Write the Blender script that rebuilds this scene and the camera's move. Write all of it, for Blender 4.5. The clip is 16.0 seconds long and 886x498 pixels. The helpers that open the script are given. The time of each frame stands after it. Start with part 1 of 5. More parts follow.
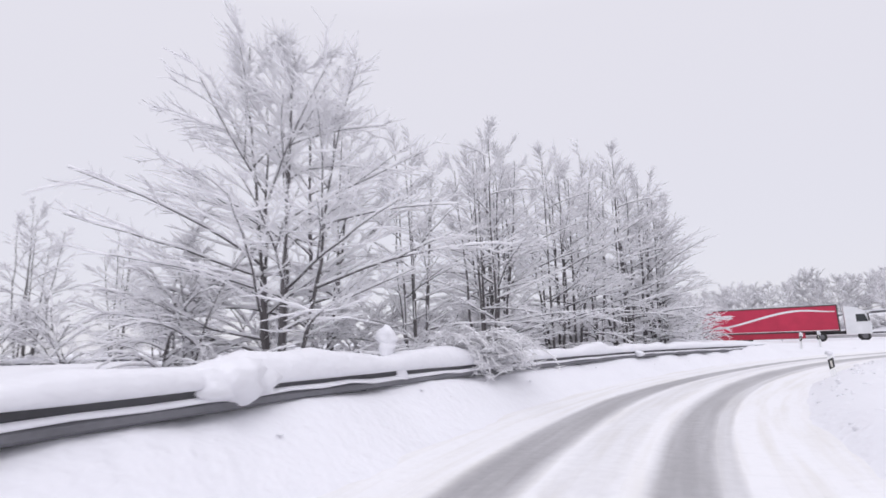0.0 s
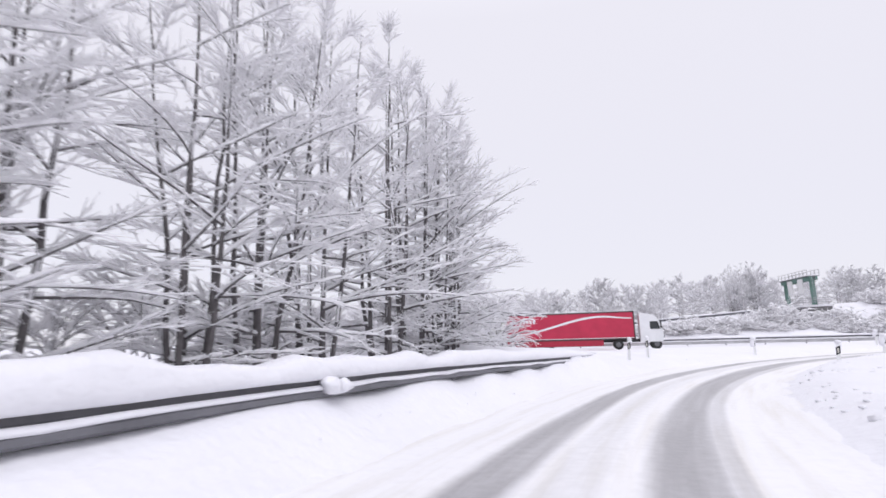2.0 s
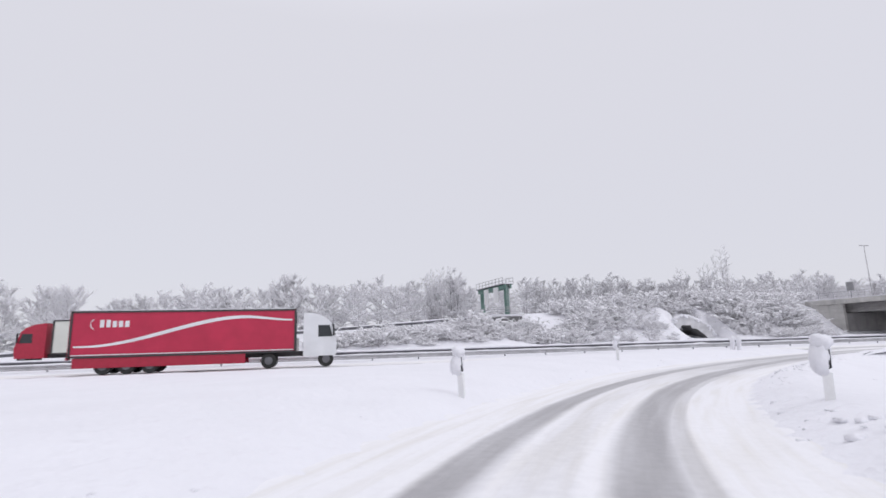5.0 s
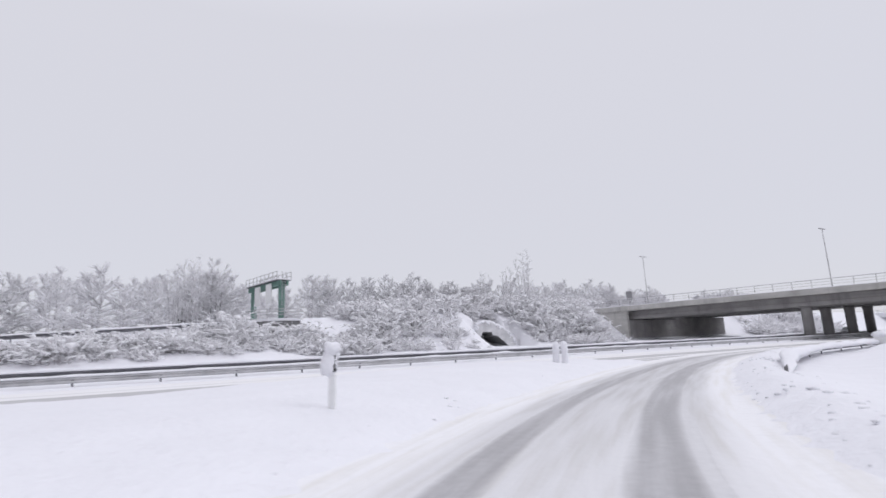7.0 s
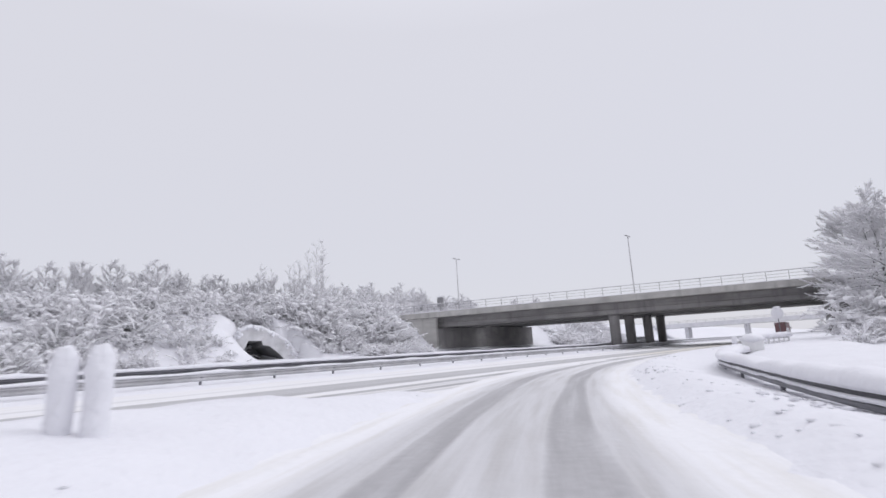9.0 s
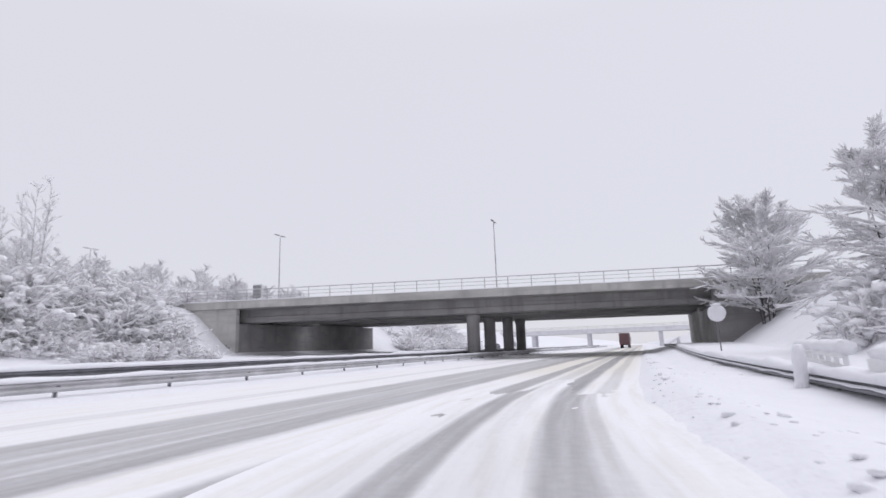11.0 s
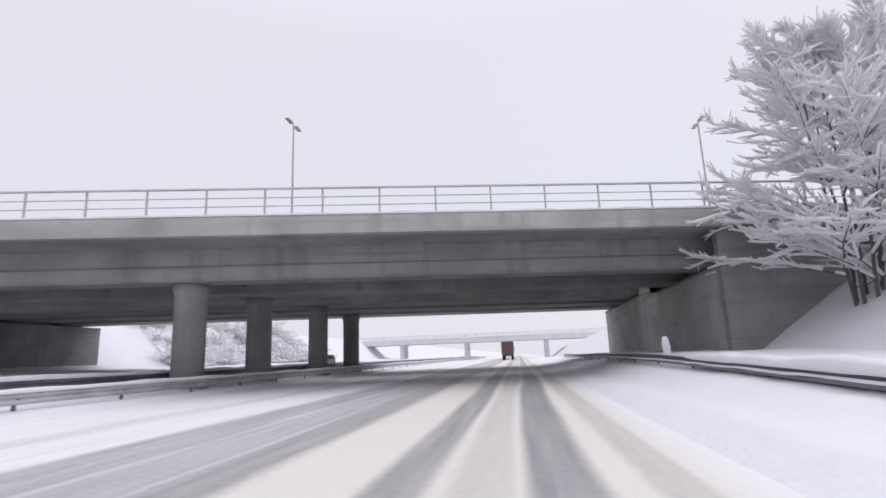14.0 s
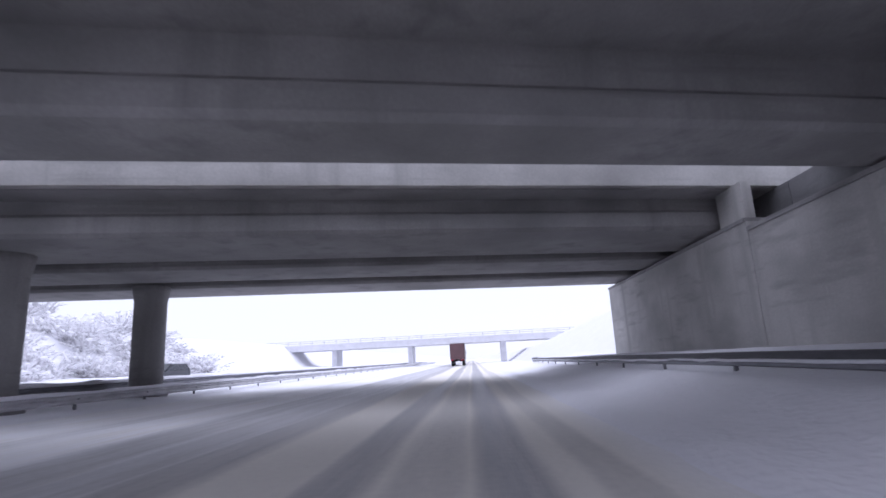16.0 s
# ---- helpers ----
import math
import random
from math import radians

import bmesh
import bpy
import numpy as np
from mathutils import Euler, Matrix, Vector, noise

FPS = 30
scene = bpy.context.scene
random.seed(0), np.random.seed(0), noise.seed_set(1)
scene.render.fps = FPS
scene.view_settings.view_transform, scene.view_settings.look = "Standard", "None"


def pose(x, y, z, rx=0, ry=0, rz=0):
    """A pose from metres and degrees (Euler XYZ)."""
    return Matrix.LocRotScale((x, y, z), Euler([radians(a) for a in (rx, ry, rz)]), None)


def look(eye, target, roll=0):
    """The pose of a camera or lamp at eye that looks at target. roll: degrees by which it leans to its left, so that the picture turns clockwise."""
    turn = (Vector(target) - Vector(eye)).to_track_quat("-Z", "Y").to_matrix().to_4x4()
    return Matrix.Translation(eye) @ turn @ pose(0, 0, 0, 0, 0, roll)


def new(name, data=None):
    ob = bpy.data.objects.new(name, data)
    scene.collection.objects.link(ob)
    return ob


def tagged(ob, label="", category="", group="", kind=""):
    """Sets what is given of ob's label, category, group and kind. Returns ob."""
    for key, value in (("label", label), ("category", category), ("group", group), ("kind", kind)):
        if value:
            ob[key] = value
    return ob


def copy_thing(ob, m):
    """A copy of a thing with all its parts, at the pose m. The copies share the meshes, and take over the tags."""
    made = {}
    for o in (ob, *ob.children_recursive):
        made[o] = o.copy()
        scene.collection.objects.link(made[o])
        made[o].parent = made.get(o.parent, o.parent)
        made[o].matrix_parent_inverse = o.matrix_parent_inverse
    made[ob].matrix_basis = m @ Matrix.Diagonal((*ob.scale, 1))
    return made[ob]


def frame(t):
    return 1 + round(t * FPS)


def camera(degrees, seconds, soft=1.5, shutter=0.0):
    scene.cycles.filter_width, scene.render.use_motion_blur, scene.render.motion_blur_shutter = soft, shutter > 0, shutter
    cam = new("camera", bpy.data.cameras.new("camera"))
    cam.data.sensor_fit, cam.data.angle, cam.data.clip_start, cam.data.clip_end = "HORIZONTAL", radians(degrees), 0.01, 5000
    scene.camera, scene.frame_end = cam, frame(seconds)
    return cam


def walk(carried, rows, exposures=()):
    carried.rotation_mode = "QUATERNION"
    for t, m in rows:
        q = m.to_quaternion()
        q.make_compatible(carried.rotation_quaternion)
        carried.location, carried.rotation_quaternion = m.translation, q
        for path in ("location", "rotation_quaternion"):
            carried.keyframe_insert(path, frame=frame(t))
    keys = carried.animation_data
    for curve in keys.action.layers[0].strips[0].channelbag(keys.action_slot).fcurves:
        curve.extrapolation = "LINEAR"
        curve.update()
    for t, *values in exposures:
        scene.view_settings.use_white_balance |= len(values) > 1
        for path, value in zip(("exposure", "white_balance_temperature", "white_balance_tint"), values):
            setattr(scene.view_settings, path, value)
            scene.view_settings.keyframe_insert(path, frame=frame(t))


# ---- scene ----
# ---- camera ----
cam = camera(80.0, 16.0, soft=1.6, shutter=0.2)
PATH = [
    (0, look((66.531, -100.480, 1.280), (58.418, -106.057, 3.034), -1.94)),
    (0.5, look((63.478, -101.401, 1.226), (54.958, -106.334, 2.981), -1.96)),
    (1, look((60.295, -102.071, 1.172), (51.388, -106.264, 2.930), -1.81)),
    (1.5, look((56.968, -102.469, 1.141), (47.705, -105.805, 2.892), -1.58)),
    (2, look((53.491, -102.573, 1.156), (43.995, -105.171, 2.913), -1.46)),
    (2.5, look((49.939, -102.402, 1.159), (40.245, -104.115, 2.919), -1.49)),
    (3, look((46.362, -101.926, 1.122), (36.552, -102.729, 2.890), -1.53)),
    (3.5, look((42.772, -101.178, 1.071), (32.933, -101.041, 2.850), -1.52)),
    (4, look((39.208, -100.155, 1.034), (29.416, -99.205, 2.829), -1.37)),
    (4.5, look((35.714, -98.875, 1.061), (26.030, -97.163, 2.872), -1.59)),
    (5, look((32.315, -97.326, 1.103), (22.793, -94.877, 2.929), -1.74)),
    (5.5, look((29.022, -95.480, 1.137), (19.724, -92.293, 2.978), -1.82)),
    (6, look((25.842, -93.302, 1.156), (16.842, -89.358, 3.010), -1.99)),
    (6.5, look((22.789, -90.767, 1.160), (14.183, -86.027, 3.023), -2.38)),
    (7, look((19.888, -87.869, 1.142), (11.805, -82.286, 3.013), -2.65)),
    (7.5, look((17.189, -84.634, 1.124), (9.674, -78.310, 3.000), -2.89)),
    (8, look((14.711, -81.121, 1.089), (7.762, -74.180, 2.973), -2.99)),
    (8.5, look((12.410, -77.352, 1.028), (6.069, -69.858, 2.933), -3.03)),
    (9, look((10.211, -73.353, 0.981), (4.441, -65.416, 2.906), -3.24)),
    (9.5, look((8.059, -69.128, 1.026), (2.874, -60.796, 2.946), -3.45)),
    (10, look((5.970, -64.657, 1.084), (1.390, -55.971, 2.973), -3.56)),
    (10.5, look((4.038, -59.895, 1.125), (0.063, -50.912, 3.000), -2.50)),
    (11, look((2.412, -54.835, 1.144), (-0.979, -45.616, 3.021), -1.90)),
    (11.5, look((1.236, -49.501, 1.146), (-1.622, -40.106, 3.036), -1.79)),
    (12, look((0.570, -43.949, 1.135), (-1.827, -34.431, 3.047), -2.00)),
    (12.5, look((0.322, -38.265, 1.121), (-1.711, -28.667, 3.058), -2.40)),
    (13, look((0.162, -32.562, 1.115), (-1.628, -22.921, 3.078), -2.35)),
    (13.5, look((0.058, -26.850, 1.129), (-1.490, -17.170, 3.107), -2.21)),
    (14, look((0.006, -21.124, 1.166), (-1.293, -11.413, 3.168), -2.18)),
    (14.5, look((0.000, -15.387, 1.212), (-1.046, -5.647, 3.220), -1.92)),
    (15, look((0.025, -9.660, 1.233), (-0.832, 0.103, 3.219), -1.08)),
    (15.5, look((0.068, -3.945, 1.188), (-0.552, 5.842, 3.147), -2.00)),
    (16, look((0.121, 1.757, 1.123), (-0.303, 11.533, 3.186), -3.04)),
]
walk(cam, PATH, exposures=[(0, 0.0, 6500, 10), (0.7, 0.06, 6500, 10), (2.5, 0.13, 6500, 10), (3.5, 0.04, 6500, 10), (4.2, -0.04, 6500, 9), (6.5, -0.16, 6450, 8), (8, -0.14, 6450, 8), (10, -0.10, 6450, 8), (12.5, -0.03, 6450, 9), (14.5, 0.03, 6400, 10), (15.0, 0.16, 6250, 11), (15.5, 0.80, 5900, 15), (16, 0.40, 5750, 16)])

# ---- overcast daylight ----
world = bpy.data.worlds.new("world")
scene.world = world
world.use_nodes = True
wn, wl = world.node_tree.nodes, world.node_tree.links
bg = wn["Background"]
sky = wn.new("ShaderNodeTexSky")
sky.sky_type = "NISHITA"
sky.sun_disc = False
sky.sun_elevation, sky.sun_rotation = radians(49), radians(50)
geo = wn.new("ShaderNodeTexCoord")
sep = wn.new("ShaderNodeSeparateXYZ")
wl.new(geo.outputs["Generated"], sep.inputs[0])
ramp = wn.new("ShaderNodeValToRGB")
ramp.color_ramp.elements[0].position, ramp.color_ramp.elements[0].color = 0.0, (0.735, 0.722, 0.795, 1)
ramp.color_ramp.elements[1].position, ramp.color_ramp.elements[1].color = 1.0, (1.12, 1.10, 1.20, 1)
mid = ramp.color_ramp.elements.new(0.55)
mid.color = (0.765, 0.750, 0.82, 1)
wl.new(sep.outputs["Z"], ramp.inputs[0])
mixw = wn.new("ShaderNodeMixRGB")
mixw.inputs[0].default_value = 0.01
wl.new(ramp.outputs[0], mixw.inputs[1])
wl.new(sky.outputs[0], mixw.inputs[2])
wl.new(mixw.outputs[0], bg.inputs[0])
bg.inputs[1].default_value = 1.0
sun = new("sun", bpy.data.lights.new("sun", "SUN"))
sun.data.energy, sun.data.angle, sun.data.color = 1.0, radians(40), (0.97, 0.97, 1.04)
sun.matrix_world = look((0, 0, 60), (-40, -34, 0))

# ---- materials ----
def material(name, colour, rough=0.7, metal=0.0, vary=0.15, scale=3.0, bump=0.2, bump_scale=25.0, bump_size=0.02, random=0.0):
    """Principled surface with colour variation at two scales and a fine relief."""
    m = bpy.data.materials.new(name)
    m.use_nodes = True
    n, l = m.node_tree.nodes, m.node_tree.links
    b = n["Principled BSDF"]
    b.inputs["Roughness"].default_value, b.inputs["Metallic"].default_value = rough, metal
    tc = n.new("ShaderNodeTexCoord")
    big, fine = n.new("ShaderNodeTexNoise"), n.new("ShaderNodeTexNoise")
    big.inputs["Scale"].default_value, fine.inputs["Scale"].default_value = scale, bump_scale
    big.inputs["Detail"].default_value = 4
    for t in (big, fine):
        l.new(tc.outputs["Object"], t.inputs["Vector"])
    add = n.new("ShaderNodeMath")
    add.operation = "MULTIPLY_ADD"
    l.new(fine.outputs[0], add.inputs[0])
    add.inputs[1].default_value = 0.4
    l.new(big.outputs[0], add.inputs[2])
    r = n.new("ShaderNodeValToRGB")
    r.color_ramp.elements[0].position, r.color_ramp.elements[1].position = 0.4, 1.0
    r.color_ramp.elements[0].color = (*[c * (1 - vary) for c in colour], 1)
    r.color_ramp.elements[1].color = (*[min(1, c * (1 + vary)) for c in colour], 1)
    l.new(add.outputs[0], r.inputs[0])
    l.new(r.outputs[0], b.inputs["Base Color"])
    bm_ = n.new("ShaderNodeBump")
    bm_.inputs["Strength"].default_value, bm_.inputs["Distance"].default_value = bump, bump_size
    l.new(add.outputs[0], bm_.inputs["Height"])
    l.new(bm_.outputs[0], b.inputs["Normal"])
    return m


SNOW = material("snow", (0.765, 0.762, 0.795), 0.65, vary=0.03, scale=0.7, bump=0.8, bump_scale=7.0, bump_size=0.10)
SNOW_FINE = material("frosted_snow", (0.97, 0.965, 0.98), 0.7, vary=0.02, scale=2.0, bump=0.3)
# light passes a little way through thin clumps of snow
_n, _l = SNOW_FINE.node_tree.nodes, SNOW_FINE.node_tree.links
_thin, _mix = _n.new("ShaderNodeBsdfTranslucent"), _n.new("ShaderNodeMixShader")
_thin.inputs[0].default_value = (0.97, 0.965, 0.98, 1)
_mix.inputs[0].default_value = 0.34
_l.new(_n["Principled BSDF"].outputs[0], _mix.inputs[1])
_l.new(_thin.outputs[0], _mix.inputs[2])
_l.new(_mix.outputs[0], _n["Material Output"].inputs[0])
BARK = material("wet_bark", (0.105, 0.096, 0.098), 0.8, vary=0.35, scale=6.0, bump=0.5)
TWIG_DARK = material("dark_twig", (0.24, 0.225, 0.23), 0.8, vary=0.35, scale=6.0)
# Pale for frost, with the far woods' haze put into the colour too.
FAR_TWIG = material("frosted_hazy_bark", (0.50, 0.485, 0.505), 0.85, vary=0.3, scale=5.0)
STEEL = material("galvanised_steel", (0.16, 0.16, 0.175), 0.5, 0.4, vary=0.3, scale=1.5, bump=0.1)
STEEL_WET_SHADED = material("wet_shaded_steel", (0.055, 0.054, 0.06), 0.6, 0.1, vary=0.35, scale=1.5, bump=0.2)
STEEL_PALE = material("salt_stained_steel", (0.46, 0.455, 0.47), 0.55, 0.2, vary=0.3, scale=1.2, bump=0.1)
def concrete(name, pale, dark, amount=0.8, rough=0.85):
    """Board-marked concrete: blotches, long water stains that run down it and faint lines of the formwork."""
    m = material(name, pale, rough, vary=0.22, scale=0.45, bump=0.35, bump_scale=13)
    n, l = m.node_tree.nodes, m.node_tree.links
    b = n["Principled BSDF"]
    old = b.inputs["Base Color"].links[0].from_socket
    tc = n.new("ShaderNodeTexCoord")
    masks = []
    for scale, lo, hi in (((1.3, 1.3, 0.10), 0.50, 0.78), ((0.05, 0.4, 2.6), 0.52, 0.75), ((0.22, 0.22, 0.35), 0.48, 0.72)):
        mp, tx, mr = n.new("ShaderNodeMapping"), n.new("ShaderNodeTexNoise"), n.new("ShaderNodeMapRange")
        mp.inputs["Scale"].default_value = scale
        tx.inputs["Scale"].default_value, tx.inputs["Detail"].default_value = 1.0, 5
        l.new(tc.outputs["Object"], mp.inputs[0])
        l.new(mp.outputs[0], tx.inputs[0])
        l.new(tx.outputs[0], mr.inputs[0])
        mr.inputs[1].default_value, mr.inputs[2].default_value = lo, hi
        masks.append(mr.outputs[0])
    total = masks[0]
    for k in masks[1:]:
        add = n.new("ShaderNodeMath")
        add.operation = "MAXIMUM"
        l.new(total, add.inputs[0])
        l.new(k, add.inputs[1])
        total = add.outputs[0]
    fac = n.new("ShaderNodeMath")
    fac.operation, fac.inputs[1].default_value = "MULTIPLY", amount
    l.new(total, fac.inputs[0])
    mix = n.new("ShaderNodeMixRGB")
    l.new(fac.outputs[0], mix.inputs[0])
    l.new(old, mix.inputs[1])
    mix.inputs[2].default_value = (*dark, 1)
    l.new(mix.outputs[0], b.inputs["Base Color"])
    return m


CONCRETE = concrete("weathered_concrete", (0.315, 0.305, 0.30), (0.18, 0.175, 0.178))
CONCRETE_PALE = concrete("pale_concrete", (0.49, 0.48, 0.46), (0.27, 0.262, 0.25), 0.7)
# Dark grey; on back walls and in the culvert it paints their shade.
CONCRETE_DARK = concrete("dark_and_shaded_concrete", (0.19, 0.188, 0.19), (0.11, 0.11, 0.112))
DUSTED_CONCRETE = material("snow_dusted_concrete", (0.58, 0.575, 0.585), 0.85, vary=0.3, scale=0.8, bump=0.5, bump_scale=9)
# Haze over the distant overpass is put into this pale colour.
MISTY_CONCRETE = material("haze_pale_concrete", (0.74, 0.74, 0.77), 0.85, vary=0.1, scale=0.8)
GREEN_PAINT = material("green_paint", (0.12, 0.225, 0.19), 0.5, vary=0.3, scale=1.5)
WHITE_PLASTIC = material("white_plastic", (0.78, 0.78, 0.78), 0.45, vary=0.06, scale=4)
BLACK_PLASTIC = material("black_plastic", (0.025, 0.025, 0.028), 0.5, vary=0.2)
REFLECTOR = material("pale_reflector", (0.55, 0.53, 0.48), 0.25, vary=0.1)
RED_TARP = material("red_tarpaulin", (0.46, 0.022, 0.065), 0.5, vary=0.14, scale=0.6, bump=0.4, bump_scale=1.6, bump_size=0.05)
WHITE_TARP = material("off_white_tarpaulin", (0.66, 0.67, 0.62), 0.5, vary=0.1, scale=0.5, bump=0.3, bump_scale=1.6, bump_size=0.04)
RED_PAINT = material("red_cab_paint", (0.40, 0.02, 0.05), 0.35, vary=0.12)
BROWN_TARP = material("dull_brown_tarpaulin", (0.13, 0.07, 0.075), 0.6, vary=0.2, scale=0.6)
WHITE_PAINT = material("white_cab_paint", (0.72, 0.73, 0.75), 0.35, vary=0.1, scale=1.0)
DARK_GLASS = material("dark_glass", (0.03, 0.035, 0.04), 0.08, vary=0.1, bump=0.0)
RUBBER = material("tyre_rubber", (0.03, 0.03, 0.03), 0.85, vary=0.3)
DARK_STEEL = material("dirty_chassis_steel", (0.06, 0.058, 0.06), 0.7, 0.2, vary=0.3)
GREY_PAINT = material("dark_grey_car_paint", (0.05, 0.055, 0.065), 0.3, 0.3, vary=0.1)
SIGN_BACK = material("aluminium_sign_back", (0.30, 0.30, 0.31), 0.5, 0.5, vary=0.15)


def slush(name, tracks, snow_mid, dark=(0.30, 0.295, 0.30), tan=(0.60, 0.575, 0.52), sandy=(99, 100), dirty=(9000, 9001)):
    """Snowed road driven bare along wheel tracks; the first UV axis is metres across, the second metres along."""
    m = bpy.data.materials.new(name)
    m.use_nodes = True
    n, l = m.node_tree.nodes, m.node_tree.links
    b = n["Principled BSDF"]
    uv = n.new("ShaderNodeUVMap")
    s = n.new("ShaderNodeSeparateXYZ")
    l.new(uv.outputs[0], s.inputs[0])
    stretch = n.new("ShaderNodeMapping")
    stretch.inputs["Scale"].default_value = (1.0, 0.06, 1.0)
    l.new(uv.outputs[0], stretch.inputs[0])
    wob, grain, streak = (n.new("ShaderNodeTexNoise") for _ in range(3))
    wob.inputs["Scale"].default_value = 0.7
    grain.inputs["Scale"].default_value, grain.inputs["Detail"].default_value = 7.0, 6
    streak.inputs["Scale"].default_value, streak.inputs["Detail"].default_value = 4.5, 5
    l.new(stretch.outputs[0], wob.inputs[0])
    l.new(uv.outputs[0], grain.inputs[0])
    l.new(stretch.outputs[0], streak.inputs[0])

    def math(op, a, c, d=None):
        x = n.new("ShaderNodeMath")
        x.operation = op
        for i, v in enumerate((a, c, d)):
            if v is None:
                continue
            if isinstance(v, (int, float)):
                x.inputs[i].default_value = v
            else:
                l.new(v, x.inputs[i])
        return x.outputs[0]

    u = math("MULTIPLY_ADD", math("SUBTRACT", wob.outputs[0], 0.5), 0.7, s.outputs[0])
    total = None
    for c, wide, deep in tracks:
        d = math("ABSOLUTE", math("SUBTRACT", u, c), 0)
        w = n.new("ShaderNodeMapRange")
        w.interpolation_type = "SMOOTHSTEP"
        l.new(d, w.inputs[0])
        w.inputs[1].default_value, w.inputs[2].default_value = wide * 1.4, wide * 0.6
        w.inputs[4].default_value = deep
        total = w.outputs[0] if total is None else math("MAXIMUM", total, w.outputs[0])
    mask = math("MULTIPLY", total, math("MULTIPLY_ADD", streak.outputs[0], 0.8, 0.5))
    mask = math("MULTIPLY_ADD", math("SUBTRACT", grain.outputs[0], 0.5), 0.35, mask)
    # greyer all over where the slip road has been driven most
    worn = n.new("ShaderNodeMapRange")
    worn.interpolation_type = "SMOOTHSTEP"
    l.new(s.outputs[1], worn.inputs[0])
    worn.inputs[1].default_value, worn.inputs[2].default_value = dirty
    width = n.new("ShaderNodeMapRange")
    width.interpolation_type = "SMOOTHSTEP"
    l.new(math("ABSOLUTE", math("SUBTRACT", u, 0.43), 0), width.inputs[0])
    width.inputs[1].default_value, width.inputs[2].default_value = 1.9, 1.2
    fade = n.new("ShaderNodeMapRange")
    l.new(s.outputs[1], fade.inputs[0])
    fade.inputs[1].default_value, fade.inputs[2].default_value = dirty[1] + 33, dirty[1] + 15
    worn = math("MULTIPLY", math("MULTIPLY", math("MULTIPLY", worn.outputs[0], fade.outputs[0]), width.outputs[0]), math("MULTIPLY_ADD", streak.outputs[0], 0.7, 0.2))
    mask = math("MAXIMUM", mask, worn)
    mask = math("MINIMUM", math("MAXIMUM", mask, 0), 1)
    base = n.new("ShaderNodeMixRGB")
    base.inputs[1].default_value, base.inputs[2].default_value = (*snow_mid, 1), (*tan, 1)
    sm = n.new("ShaderNodeMapRange")
    l.new(streak.outputs[0], sm.inputs[0])
    sm.inputs[1].default_value, sm.inputs[2].default_value = 0.45, 0.8
    band = n.new("ShaderNodeMapRange")
    band.interpolation_type = "SMOOTHSTEP"
    l.new(math("ABSOLUTE", math("SUBTRACT", u, 0.5 * (sandy[0] + sandy[1])), 0), band.inputs[0])
    band.inputs[1].default_value, band.inputs[2].default_value = 0.5 * (sandy[1] - sandy[0]) + 0.6, 0.5 * (sandy[1] - sandy[0]) - 0.6
    reach = n.new("ShaderNodeMapRange")
    reach.interpolation_type = "SMOOTHSTEP"
    l.new(s.outputs[1], reach.inputs[0])
    reach.inputs[1].default_value, reach.inputs[2].default_value = -40.0, -27.0
    band = math("MULTIPLY", band.outputs[0], reach.outputs[0])
    l.new(math("MAXIMUM", math("MULTIPLY", sm.outputs[0], 0.7), math("MULTIPLY", band, 0.85)), base.inputs[0])
    mix = n.new("ShaderNodeMixRGB")
    l.new(mask, mix.inputs[0])
    l.new(base.outputs[0], mix.inputs[1])
    mix.inputs[2].default_value = (*dark, 1)
    l.new(mix.outputs[0], b.inputs["Base Color"])
    rr = math("MULTIPLY_ADD", mask, -0.3, 0.75)
    l.new(rr, b.inputs["Roughness"])
    bump = n.new("ShaderNodeBump")
    bump.inputs["Strength"].default_value, bump.inputs["Distance"].default_value = 0.6, 0.05
    l.new(math("MULTIPLY_ADD", grain.outputs[0], 0.6, math("MULTIPLY", mask, -0.8)), bump.inputs["Height"])
    l.new(bump.outputs[0], b.inputs["Normal"])
    return m


# wheel tracks: place across, half width, how bare it is driven
RAMP_SLUSH = slush("ramp_slush", ((1.22, 0.29, 1.0), (-0.36, 0.32, 1.0), (0.5, 0.25, 0.2), (-0.75, 0.12, 0.5)), (0.80, 0.795, 0.81), (0.34, 0.332, 0.34), (0.66, 0.635, 0.585), dirty=(72, 98))
LANE_SLUSH = slush("motorway_slush", ((-8.6, 0.4, 0.25), (-5.5, 0.7, 0.75), (-4.3, 0.6, 0.7), (-3.3, 0.5, 0.85), (-1.2, 0.32, 0.9), (0.4, 0.34, 1.0), (-0.4, 0.3, 0.35), (1.35, 0.25, 0.4)), (0.80, 0.795, 0.81), (0.29, 0.283, 0.29), (0.70, 0.663, 0.59), (-3.6, 2.0))
FAR_SLUSH = slush("far_carriageway_slush", ((-28.5, 0.45, 0.8), (-26.8, 0.45, 0.8), (-24.9, 0.45, 1.0), (-23.2, 0.45, 1.0), (-21.2, 0.45, 0.9), (-19.5, 0.45, 0.9)), (0.76, 0.765, 0.78), (0.36, 0.355, 0.36))


